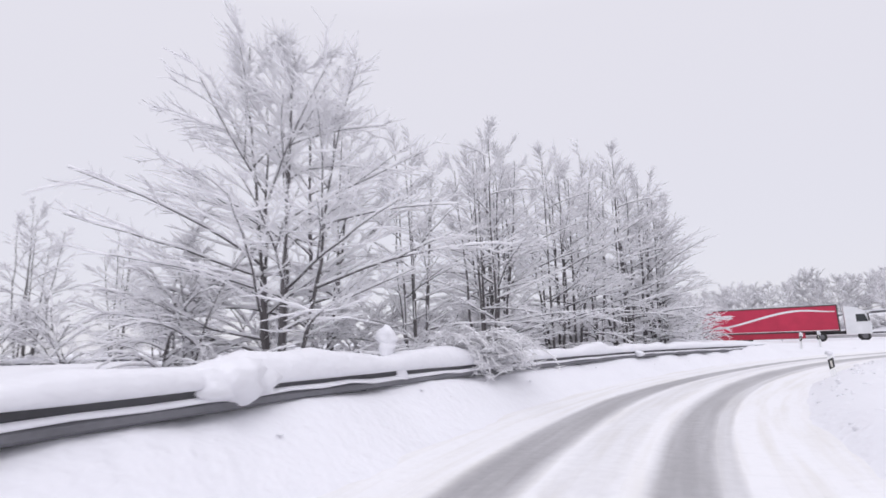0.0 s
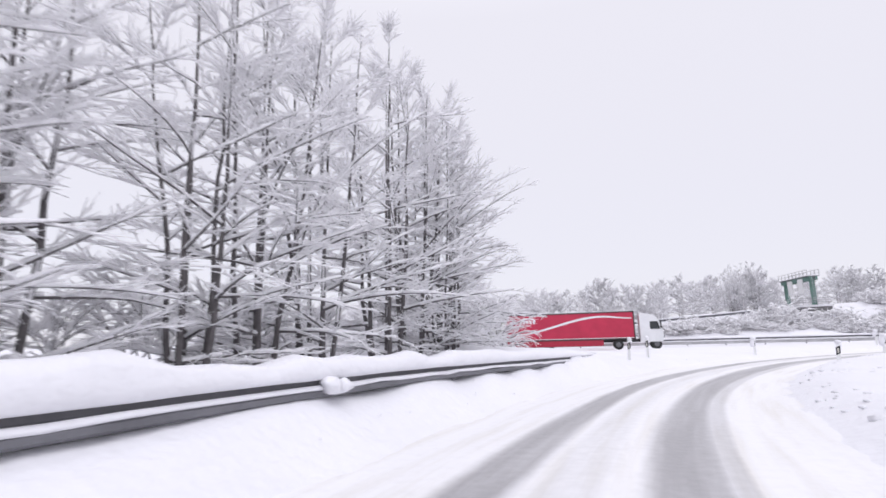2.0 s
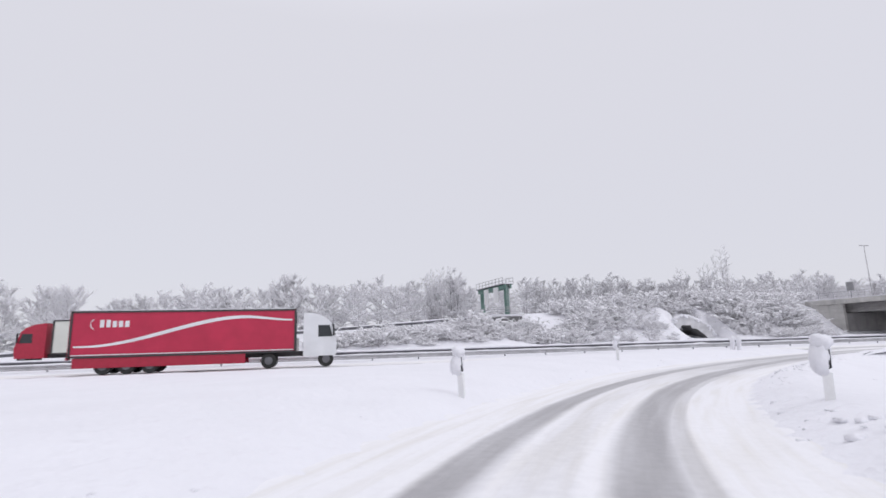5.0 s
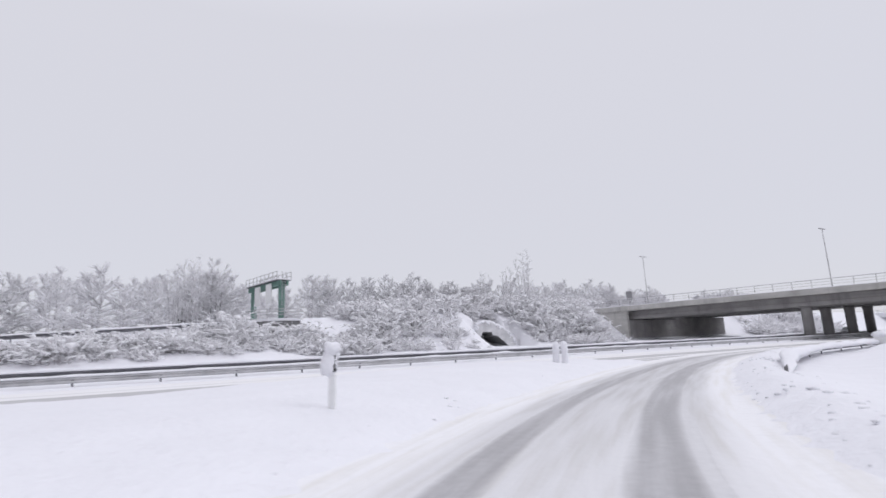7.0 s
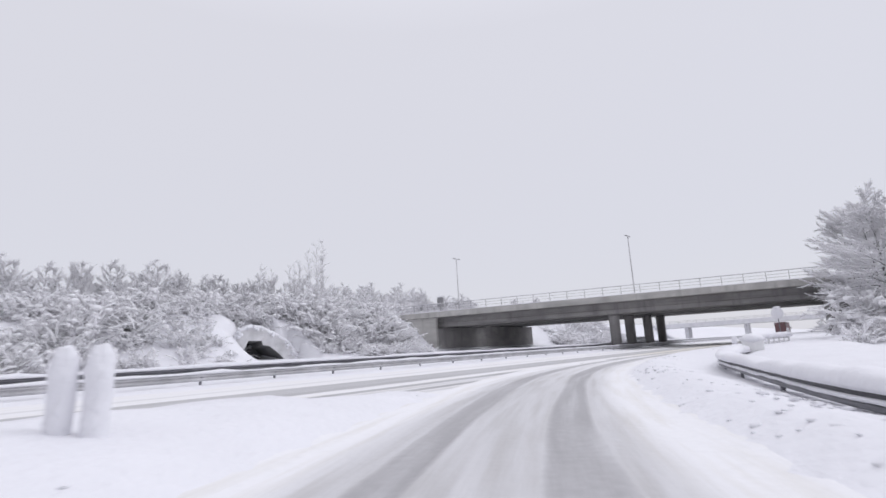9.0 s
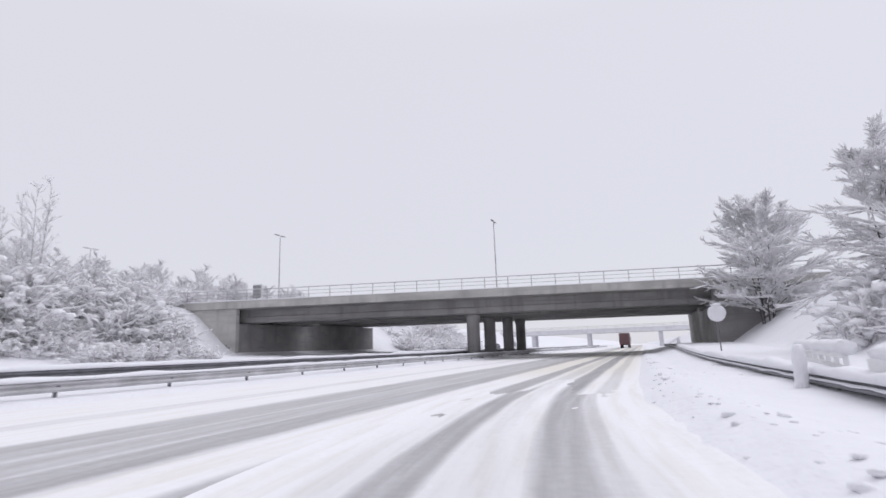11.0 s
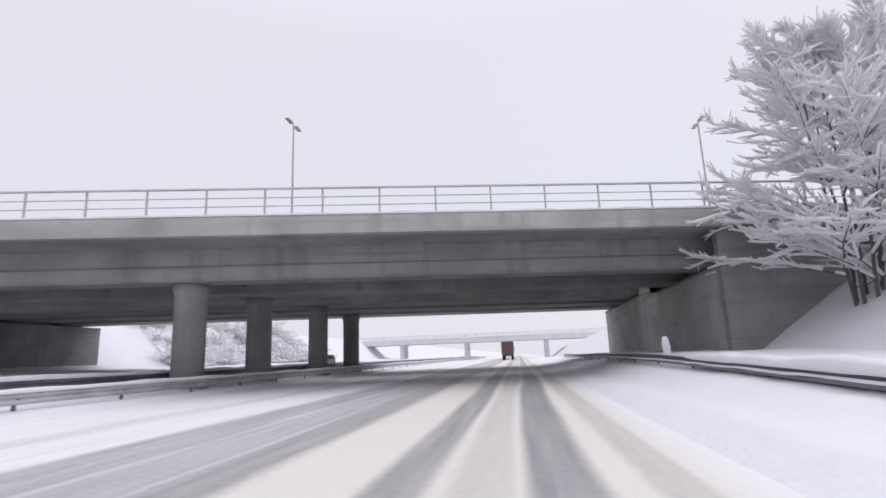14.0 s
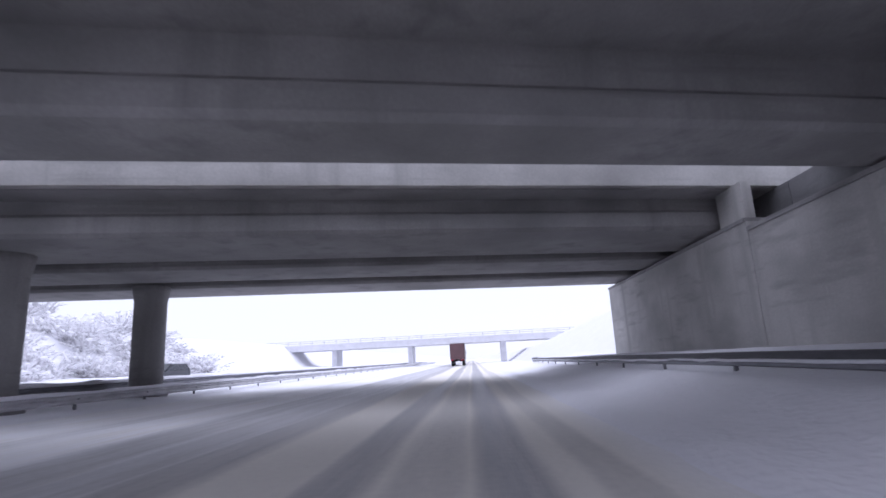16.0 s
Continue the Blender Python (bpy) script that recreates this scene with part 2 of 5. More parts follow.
# ---- mesh tools ----
class Shape:
    """Collects vertices and faces for one mesh."""

    def __init__(self):
        self.v, self.f = [], []

    def add(self, verts, faces):
        k = len(self.v)
        self.v.extend(verts)
        self.f.extend([tuple(i + k for i in q) for q in faces])

    def box(self, x0, x1, y0, y1, z0, z1, fn=None):
        p = [(x, y, z) for z in (z0, z1) for y in (y0, y1) for x in (x0, x1)]
        if fn:
            p = [fn(*q) for q in p]
        self.add(p, [(0, 2, 3, 1), (4, 5, 7, 6), (0, 1, 5, 4), (2, 6, 7, 3), (0, 4, 6, 2), (1, 3, 7, 5)])

    def prism(self, outline, a, b, fn):
        """A closed outline swept from a to b; fn(point, s) places it."""
        n = len(outline)
        self.add([fn(p, a) for p in outline] + [fn(p, b) for p in outline],
                 [tuple(range(n))[::-1], tuple(range(n, 2 * n))] + [(i, (i + 1) % n, n + (i + 1) % n, n + i) for i in range(n)])

    def tube(self, pts, radii, sides=6, flat=1.0, cap=True):
        """A round bar along pts; flat squeezes it in height."""
        n = len(pts)
        verts, faces = [], []
        for i, p in enumerate(pts):
            a, b = pts[max(i - 1, 0)], pts[min(i + 1, n - 1)]
            dx, dy, dz = b[0] - a[0], b[1] - a[1], b[2] - a[2]
            ln = math.sqrt(dx * dx + dy * dy + dz * dz) or 1
            dx, dy, dz = dx / ln, dy / ln, dz / ln
            if abs(dz) > 0.95:
                sx, sy, sz = 1.0, 0.0, 0.0
                d = dx
                sx, sy, sz = 1 - d * dx, -d * dy, -d * dz
            else:
                sx, sy, sz = dy, -dx, 0.0
            ln = math.sqrt(sx * sx + sy * sy + sz * sz) or 1
            sx, sy, sz = sx / ln, sy / ln, sz / ln
            ux, uy, uz = sy * dz - sz * dy, sz * dx - sx * dz, sx * dy - sy * dx
            r = radii[i]
            for k in range(sides):
                t = 2 * math.pi * k / sides + 0.5
                c, s = r * math.cos(t), r * math.sin(t) * flat
                verts.append((p[0] + c * sx + s * ux, p[1] + c * sy + s * uy, p[2] + c * sz + s * uz))
        for i in range(n - 1):
            for k in range(sides):
                k2 = (k + 1) % sides
                faces.append((i * sides + k, i * sides + k2, (i + 1) * sides + k2, (i + 1) * sides + k))
        if cap:
            faces.append(tuple(range(sides))[::-1])
            faces.append(tuple(range((n - 1) * sides, n * sides)))
        self.add(verts, faces)

    def blob(self, c, r, rng, squash=0.7, rings=5, segs=8):
        """An uneven lump."""
        ox, oy, oz = rng.uniform(0, 50), rng.uniform(0, 50), rng.uniform(0, 50)
        verts, faces = [], []
        for i in range(rings + 1):
            th = math.pi * i / rings
            for k in range(segs):
                ph = 2 * math.pi * k / segs
                d = (math.sin(th) * math.cos(ph), math.sin(th) * math.sin(ph), math.cos(th))
                q = 1 + 0.45 * noise.noise((d[0] * 1.6 + ox, d[1] * 1.6 + oy, d[2] * 1.6 + oz))
                verts.append((c[0] + d[0] * r * q, c[1] + d[1] * r * q, c[2] + d[2] * r * q * squash))
        for i in range(rings):
            for k in range(segs):
                k2 = (k + 1) % segs
                faces.append((i * segs + k, (i + 1) * segs + k, (i + 1) * segs + k2, i * segs + k2))
        self.add(verts, faces)

    def mesh(self, name, mat, smooth=False):
        me = bpy.data.meshes.new(name)
        me.from_pydata(self.v, [], self.f)
        me.materials.append(mat)
        if smooth:
            me.polygons.foreach_set("use_smooth", [True] * len(me.polygons))
        me.update()
        return me


def part(name, shape, mat, parent, label="", smooth=False):
    """One mesh object under a thing; shape may be a ready mesh."""
    me = shape if isinstance(shape, bpy.types.Mesh) else shape.mesh(name, mat, smooth)
    ob = new(name, me)
    ob.parent = parent
    return tagged(ob, label)


def thing(name, label, category, at=(0, 0, 0), turn=0.0, group="", kind=""):
    ob = new(name)
    ob.empty_display_size = 0.2
    ob.matrix_basis = pose(*at, 0, 0, turn)
    return tagged(ob, label, category, group, kind)


def at_part(name, me, parent, m, label=""):
    ob = new(name, me)
    ob.parent = parent
    ob.matrix_basis = m
    return tagged(ob, label)


def smoothstep(a, b, x):
    t = min(1.0, max(0.0, (x - a) / (b - a)))
    return t * t * (3 - 2 * t)


def spline(points, step):
    """Catmull-Rom curve through points in plan, resampled at even steps."""
    p = [np.array(q, float) for q in points]
    p = [2 * p[0] - p[1]] + p + [2 * p[-1] - p[-2]]
    fine = []
    for i in range(1, len(p) - 2):
        for t in np.linspace(0, 1, 24, endpoint=False):
            a, b, c, d = p[i - 1:i + 3]
            fine.append(0.5 * (2 * b + (c - a) * t + (2 * a - 5 * b + 4 * c - d) * t * t + (3 * b - a - 3 * c + d) * t ** 3))
    fine.append(p[-2])
    fine = np.array(fine)
    s = np.concatenate([[0], np.cumsum(np.linalg.norm(np.diff(fine, axis=0), axis=1))])
    k = np.arange(0, s[-1], step)
    return np.stack([np.interp(k, s, fine[:, 0]), np.interp(k, s, fine[:, 1])], 1)


def offset(curve, d):
    """The plan curve moved d metres to its left."""
    t = np.gradient(curve, axis=0)
    t /= np.linalg.norm(t, axis=1)[:, None]
    return curve + d * np.stack([-t[:, 1], t[:, 0]], 1)

# ---- plan ----
# Slip road, driven from its first point; it curves right and runs beside the motorway, which lies along y.
RAMP = spline([(90, -82), (83.5, -89.5), (75.6, -96.3), (66.5, -100.5), (60.3, -102.1), (53.5, -102.6), (46.4, -101.9), (39.2, -100.2),
               (32.3, -97.3), (25.8, -93.3), (19.9, -87.9), (14.7, -81.1), (10.2, -73.4), (6.0, -64.7), (2.4, -54.8), (0.6, -44), (0.1, -30), (0, -15)], 0.5)
SKEW = 0.21  # the bridge crosses the motorway a little askew


def bridge_y(x, w):
    return 0.9 + SKEW * (x + 2.7) + w


def ramp_side(x, y):
    """Distance to the slip road's line, positive to its left, and the index of the nearest place."""
    d = RAMP - (x, y)
    k = int(np.argmin((d * d).sum(1)))
    a, b = RAMP[max(k - 1, 0)], RAMP[min(k + 1, len(RAMP) - 1)]
    t = (b - a) / np.linalg.norm(b - a)
    e = np.array((x, y)) - RAMP[k]
    return float(t[0] * e[1] - t[1] * e[0]), k


def upper_level(y):
    return min(6.8, max(2.6, 5.5 + 0.035 * (y + 75)))


def exit_ramp(y):
    """Place across and beam height of the barrier on the opposite exit ramp, which climbs towards the gantry."""
    ys = (-140, -125, -110, -95, -85, -76, -70)
    return (float(np.interp(y, ys, (-34, -34.5, -35, -36.5, -39.5, -43, -46))), float(np.interp(y, ys, (1.2, 1.9, 2.8, 3.75, 4.45, 5.15, 5.4))))


def land(x, y):
    """Height of the snow-covered land without the small bumps."""
    z = 0.12
    if x < -13:
        z = 0.12 + 0.042 * (-13 - x)
    if x < -33 and not (-41.8 < y < -33.4 and x > -41.2) and not (-40.2 < y < -35.2 and x > -46.5):
        lift = upper_level(y) if y < -14 else 7.0
        near = smoothstep(-18, -9, y)
        s = smoothstep(-34.5, -46.0, x) * (1 - near) + smoothstep(-39.5, -47.5, x) * near
        z = z * (1 - s) + (lift + 0.01 * min(60, max(0, -46 - x))) * s if s else z
    if x < -31.5 and y < -66:
        xr, zr = exit_ramp(y)
        foot, top = 0.9, zr - 0.78
        bank = foot + (top - foot) * min(1.0, (-31.5 - x) / (-31.5 - xr)) ** 0.85 if x > xr else top + 0.03 * min(40.0, xr - x) + 0.9 * smoothstep(7, 12, xr - x)
        k = smoothstep(-66, -73, y)
        z = z * (1 - k) + bank * k
    if -50 < x < -34 and -82 < y < -56:
        # the ground falls away in front of the walled platform
        z -= 1.5 * math.exp(-((y + 68.5) / 4.5) ** 2) * math.exp(-((x + 41.0) / 2.4) ** 2)
    if x > 8.5:
        high = 7.0 * smoothstep(-40, 2, y) if y < 60 else 7.0 - 4 * smoothstep(60, 130, y)
        z += min(max(0.0, (x - 9.3) * 0.68), high)
    return z


def rail_level(x):
    """Height of the crash barrier beside the slip road, which is banked."""
    return float(np.interp(x, (30, 36, 38, 42, 46, 54, 58, 62, 66, 90), (0.6, 0.65, 0.67, 0.72, 0.77, 0.80, 0.86, 0.92, 0.96, 0.96)))


VERGE_Y = (-74, -72.7, -69.5, -65.5, -59.5, -54, -46, -36, -26, -16, -8, 0, 12, 60)


def verge_line(y):
    """Place across of the crash barrier on the motorway's verge and the height of its beam's upper edge."""
    return float(np.interp(y, VERGE_Y, (13.85, 13.3, 11.9, 10.2, 8.4, 7.0, 6.2, 5.75, 5.3, 5.15, 5.1, 5.15, 5.3, 6.6))), float(np.interp(y, VERGE_Y, (0.16, 0.28, 0.395, 0.395, 0.395, 0.395, 0.395, 0.42, 0.52, 0.66, 0.82, 0.95, 0.99, 0.9)))


RAIL = 3.45  # the barrier's distance from the slip road's line


def ground_height(x, y):
    z = land(x, y)
    if -14 < x < 110 and -135 < y < -5:
        d, k = ramp_side(x, y)
        if y < -40 or x > -1.5:
            near_road = abs(d - 0.4)
            if d > 0.4:
                z += 0.10 * math.exp(-((d - 3.2) / 0.9) ** 2) + 0.34 * smoothstep(2.9, 5.5, d) * smoothstep(38, 30, x) * smoothstep(-52, -66, y) * smoothstep(16, 9, d)
                if y < -80 and x > 26:
                    far_bank = z + 0.6 * smoothstep(4.0, 7.0, d) * smoothstep(26, 34, x) + 0.5 * smoothstep(7, 14, d)
                    top = rail_level(x)
                    front = (top - 0.24 + 0.34 * smoothstep(40.0, 36.2, x)) * smoothstep(1.9, 3.3, d)
                    bank = front + (top + 0.04 - front) * smoothstep(RAIL, RAIL + 0.45, d) + 0.08 * smoothstep(5, 10, d)
                    w = smoothstep(33.0, 36.5, x)
                    z = far_bank * (1 - w) + bank * w
            else:
                z += 0.16 * math.exp(-((d + 2.6) / 0.8) ** 2) + 0.30 * smoothstep(-2.4, -4.6, d) * smoothstep(-86, -92, y) - 0.30 * smoothstep(-2.8, -5.2, d) * smoothstep(-90, -80, y) * smoothstep(-9, -6, d)
            z = z * smoothstep(1.95, 2.9, near_road) - 0.10 * (1 - smoothstep(1.95, 2.4, near_road))
    if 3.0 < x < 12 and -50 < y < 60:
        # snow thrown up against the verge barrier and lying level with it behind
        xv, top = verge_line(y)
        k = smoothstep(-50, -40, y)
        front = 0.12 + (top - 0.44 - 0.10 * smoothstep(-14, 2, y)) * smoothstep(3.0, xv - 0.3, x)
        z = z * (1 - k) + k * max(z, front + (top + 0.02 - front) * smoothstep(xv + 0.05, xv + 0.7, x) * smoothstep(12.0, 10.0, x))
    if 5.0 < x < 19 and -75 < y <= -40:
        xv, top = verge_line(y)
        clear = smoothstep(2.0, 3.0, abs(ramp_side(x, y)[0] - 0.4)) * smoothstep(-75, -72, y) * smoothstep(-40, -46, y)
        bank = top - 0.38 - 0.5 * smoothstep(xv + 0.1, xv + 0.9, x)
        if x > xv - 1.5 and bank > z:
            z += (bank - z) * clear * smoothstep(xv - 1.5, xv - 0.4, x)
    right = 2.5 if y > -62 else 2.5 - 3.6 * smoothstep(-62, -84, y)
    if -12.8 < x < right:
        e = min(x + 12.8, right - x)
        z = min(z, 0.12 - 0.22 * smoothstep(0.0, 0.35, e))
    if -30.2 < x < -17.2:
        e = min(x + 30.2, -17.2 - x)
        z = z - 0.22 * smoothstep(0.0, 0.35, e)
    return z


def far_z(x):
    return 0.042 * (-13 - x) + 0.02


def axis(parts):
    out = []
    for a, b, st in parts:
        out += list(np.arange(a, b - 1e-6, st))
    return out


def build_ground():
    xs = axis([(-1800, -300, 150), (-300, -100, 20), (-100, -50, 5), (-50, -17, 1.0), (-17, 74, 0.5), (74, 110, 2), (110, 300, 20), (300, 1801, 150)])
    ys = axis([(-1800, -300, 150), (-300, -130, 17), (-130, -112, 1.5), (-112, 12, 0.5), (12, 60, 2), (60, 140, 5), (140, 300, 20), (300, 1801, 150)])
    verts = []
    for y in ys:
        for x in xs:
            z = ground_height(x, y)
            if -60 < x < 80 and -130 < y < 60:
                bump = 0.05 * noise.noise((x * 0.35, y * 0.35, 0)) + 0.035 * noise.noise((x * 1.3, y * 1.3, 5))
                if z > 0.06:
                    z += bump + 0.03 * max(0, noise.noise((x * 2.6, y * 2.6, 9)))
            verts.append((x, y, z))
    w = len(xs)
    faces = [(j * w + i, j * w + i + 1, (j + 1) * w + i + 1, (j + 1) * w + i) for j in range(len(ys) - 1) for i in range(w - 1)]
    s = Shape()
    s.v, s.f = verts, faces
    return tagged(new("ground", s.mesh("ground", SNOW, True)), "deep fresh snow over verges and embankments", "ground", kind="structure")


build_ground()


def ribbon(name, rows, mat, label):
    """A road surface from rows of (place, across, along)."""
    s = Shape()
    w = len(rows[0])
    uvs = []
    for r in rows:
        for (p, u, v) in r:
            s.v.append(p)
            uvs.append((u, v))
    s.f = [(j * w + i, j * w + i + 1, (j + 1) * w + i + 1, (j + 1) * w + i) for j in range(len(rows) - 1) for i in range(w - 1)]
    me = s.mesh(name, mat, True)
    layer = me.uv_layers.new(name="across_along")
    for loop in me.loops:
        layer.data[loop.index].uv = uvs[loop.vertex_index]
    return tagged(new(name, me), label, "road", kind="structure")


def build_roads():
    lat = np.linspace(2.75, -1.95, 26)
    sides = [offset(RAMP, a) for a in lat]
    rows = []
    for k in range(len(RAMP)):
        if RAMP[k][1] > -36:
            break
        row = []
        for a, sd in zip(lat, sides):
            x, y = sd[k]
            ridge = 0.035 * math.exp(-((a - 0.42) / 0.4) ** 2) + 0.05 * smoothstep(1.9, 2.6, abs(a - 0.4))
            row.append(((x, y, 0.008 - 0.05 * smoothstep(-44, -36, y) * (0.6 + 0.6 * noise.noise((x * 1.3, y * 0.25, 8))) + ridge + 0.012 * noise.noise((x * 2.2, y * 2.2, 3))), a, k * 0.5))
        rows.append(row)
    ribbon("road_slip", rows, RAMP_SLUSH, "slip road of packed snow with two slushy wheel tracks")
    rows = []
    for y in axis([(-420, -130, 10), (-130, 60, 1.0), (60, 420, 10)]):
        rows.append([((x, y, 0.012 * noise.noise((x * 1.5, y * 0.8, 1))), x, y) for x in np.linspace(2.6, -13.0, 40)])
    ribbon("road_motorway", rows, LANE_SLUSH, "motorway carriageway covered in grey and tan slush")
    rows = []
    for y in axis([(-420, 421, 5)]):
        rows.append([((x, y, far_z(x) + 0.012 * noise.noise((x, y, 1))), x, y) for x in np.linspace(-17.0, -30.4, 20)])
    ribbon("road_far_carriageway", rows, FAR_SLUSH, "opposite carriageway covered in pale slush")


build_roads()


# ---- overpass ----
def build_bridge():
    b = thing("road_bridge", "wide twin-deck concrete overpass with snow on its edges", "bridge", kind="structure")

    def sk(x, w, z):
        return (x, bridge_y(x, w), z)

    def sbox(name, x0, x1, w0, w1, z0, z1, mat, label="", parent=b):
        s = Shape()
        n = max(1, int((x1 - x0) / 12))
        for i in range(n):
            s.box(x0 + (x1 - x0) * i / n, x0 + (x1 - x0) * (i + 1) / n, w0, w1, z0, z1, sk)
        if n > 1:
            s = Shape()
            s.box(x0, x1, w0, w1, z0, z1, sk)
        return part(name, s, mat, parent, label)

    L, R = -54.0, 30.0
    for w0, w1 in ((0.0, 13.6), (16.2, 33.6)):
        sbox("deck_slab", L, R, w0 + 0.3, w1 - 0.3, 6.45, 7.05, CONCRETE, "grey concrete deck slab")
        for a in (w0, w1 - 0.36):
            s = Shape()
            s.prism([(0.0, 6.50), (0.36, 6.50), (0.36, 7.32), (0.04, 7.32), (0.0, 7.26)], L, R, lambda p, x, a=a: sk(x, a + p[0], p[1]))
            part("edge_beam", s, CONCRETE_PALE, b, "pale stained concrete edge beam")
            s = Shape()
            x = L
            while x < R - 1:
                h = 0.10 + 0.05 * noise.noise((x * 0.7, a, 0))
                s.prism([(-0.02, 7.325), (0.40, 7.325), (0.36, 7.325 + h), (0.10, 7.34 + h), (0.0, 7.325 + h * 0.7)], x, x + 1.0, lambda p, q, a=a: sk(q, a + p[0], p[1]))
                x += 1.0
            part("snow_strip", s, SNOW, b, "strip of snow on the edge beam")
        # near deck: two T-beams on the column lines; far deck: three box girders, a little higher
        girders = [(2.4, 4.1), (8.3, 10.4)] if w0 < 1 else [(w0 + 1.3, w0 + 5.6), (w0 + 7.2, w0 + 10.6), (w1 - 4.9, w1 - 1.3)]
        low = 4.95 if w0 < 1 else 5.3
        for g0, g1 in girders:
            s = Shape()
            d = g1 - g0
            s.prism([(0.14, low), (d - 0.14, low), (d, low + 0.12), (d, low + 0.62), (d - 0.12, low + 0.74), (d - 0.12, 6.45), (0.12, 6.45), (0.12, low + 0.74), (0, low + 0.62), (0, low + 0.12)],
                    -41.6, 10.3, lambda p, x, g0=g0: sk(x, g0 + p[0], p[1]))
            part("girder", s, CONCRETE, b, "stained concrete girder with a wider foot")
        # cross beams between the girders, over the columns and near the ends, in darker concrete
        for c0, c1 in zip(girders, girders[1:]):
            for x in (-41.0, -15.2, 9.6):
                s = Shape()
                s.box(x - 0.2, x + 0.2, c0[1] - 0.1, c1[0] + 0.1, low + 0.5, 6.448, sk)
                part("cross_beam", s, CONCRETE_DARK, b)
    # columns in the central reserve
    col = Shape()
    col.tube([(0, 0, 0), (0, 0, 4.2), (0, 0, 4.55), (0, 0, 4.86)], [0.72, 0.72, 0.80, 0.84], 28)
    plinth = Shape()
    plinth.tube([(0, 0, 0.0), (0, 0, 0.55), (0, 0, 0.62)], [0.95, 0.95, 0.85], 28)
    cm, pm = col.mesh("pier", CONCRETE, True), plinth.mesh("plinth", CONCRETE, True)
    for w in (3.7, 10.5, 20.0, 28.2):
        tall = Matrix.Diagonal((1, 1, (4.97 if w < 15 else 5.32) / 4.86, 1))
        p = at_part("pier", cm, b, pose(-15.2, bridge_y(-15.2, w), 0.0) @ tall, "round concrete column")
        at_part("plinth", pm, p, Matrix.Identity(4))
    # abutments and wing walls
    # low front wall with a bearing shelf, the back wall behind it, and one flush pier of wall at the joint between the decks
    for x0, x1, out in ((-44.2, -40.6, 1), (9.3, 13.0, -1)):
        face, back = (x1, x0) if out > 0 else (x0, x1)
        for w0, w1, top in ((0.75, 15.5, 4.72), (15.53, 33.2, 5.05)):
            s = Shape()
            s.box(x0, x1, w0, w1, -0.3, top, sk)
            part("abutment", s, CONCRETE if out > 0 else CONCRETE_PALE, b, "weathered grey concrete abutment wall")
            s = Shape()
            edge = face + out * 0.06
            s.box(min(edge, face - out * 0.9), max(edge, face - out * 0.9), w0 + 0.02, w1 - 0.02, top + 0.004, top + 0.13, sk)
            part("bearing_ledge", s, CONCRETE, b)
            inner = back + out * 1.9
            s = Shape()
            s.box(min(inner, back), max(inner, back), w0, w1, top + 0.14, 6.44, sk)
            # The recess's shade is put into the wall's dark colour.
            part("back_wall", s, CONCRETE_DARK, b, "recessed back wall behind the bearings, its shade painted dark")
        s = Shape()
        near_edge, far_edge = face - out * 0.02, face - out * 0.4
        s.box(min(near_edge, far_edge), max(near_edge, far_edge), 15.55, 17.3, 5.19, 6.43, sk)
        part("joint_wall", s, CONCRETE_PALE, b, "pale upright wall piece at the joint between the decks")
    s = Shape()
    s.prism([(-40.5, -0.2), (-40.5, 6.45), (-50.0, 6.45), (-50.0, 5.6), (-43.3, 0.2)], 0.35, 0.9, lambda p, w: sk(p[0], w, p[1]))
    part("wing_wall", s, CONCRETE_PALE, b, "pale concrete wing wall with dark scrawl")
    s = Shape()
    for i in range(5):
        s.box(-42.6 + 0.32 * i, -42.42 + 0.32 * i, 0.33, 0.349, 1.5 + 0.2 * (i % 2), 2.5 - 0.25 * (i % 3), sk)
    part("scrawl", s, CONCRETE_DARK, b, "dark bars of sprayed scrawl")
    s = Shape()
    s.prism([(9.2, -0.2), (9.2, 6.45), (18.5, 6.45), (18.5, 5.9), (10.3, 0.2)], 0.35, 0.9, lambda p, w: sk(p[0], w, p[1]))
    part("wing_wall", s, CONCRETE, b, "grey concrete wing wall")
    # railings
    post = Shape()
    post.box(-0.035, 0.035, -0.03, 0.03, 0, 1.24)
    post.box(-0.07, 0.07, -0.06, 0.06, 0, 0.02)
    pm = post.mesh("railing_post", STEEL_PALE)
    for w in (0.2, 33.4):
        for zz, r in ((8.56, 0.038), (8.17, 0.024), (7.79, 0.024)):
            s = Shape()
            s.tube([sk(L, w, zz), sk(R, w, zz)], [r, r], 8)
            part("handrail" if zz > 8.3 else "railing_bar", s, STEEL_PALE, b)
        s = Shape()
        s.tube([sk(x, w, 8.61 + 0.012 * noise.noise((x, w, 0))) for x in np.arange(L, R, 1.2)], [0.035] * len(np.arange(L, R, 1.2)), 5)
        part("rail_snow", s, SNOW, b)
        x = L + 0.4
        while x < R:
            at_part("railing_post", pm, b, Matrix.Translation(sk(x, w, 7.32)))
            x += 2.4


build_bridge()


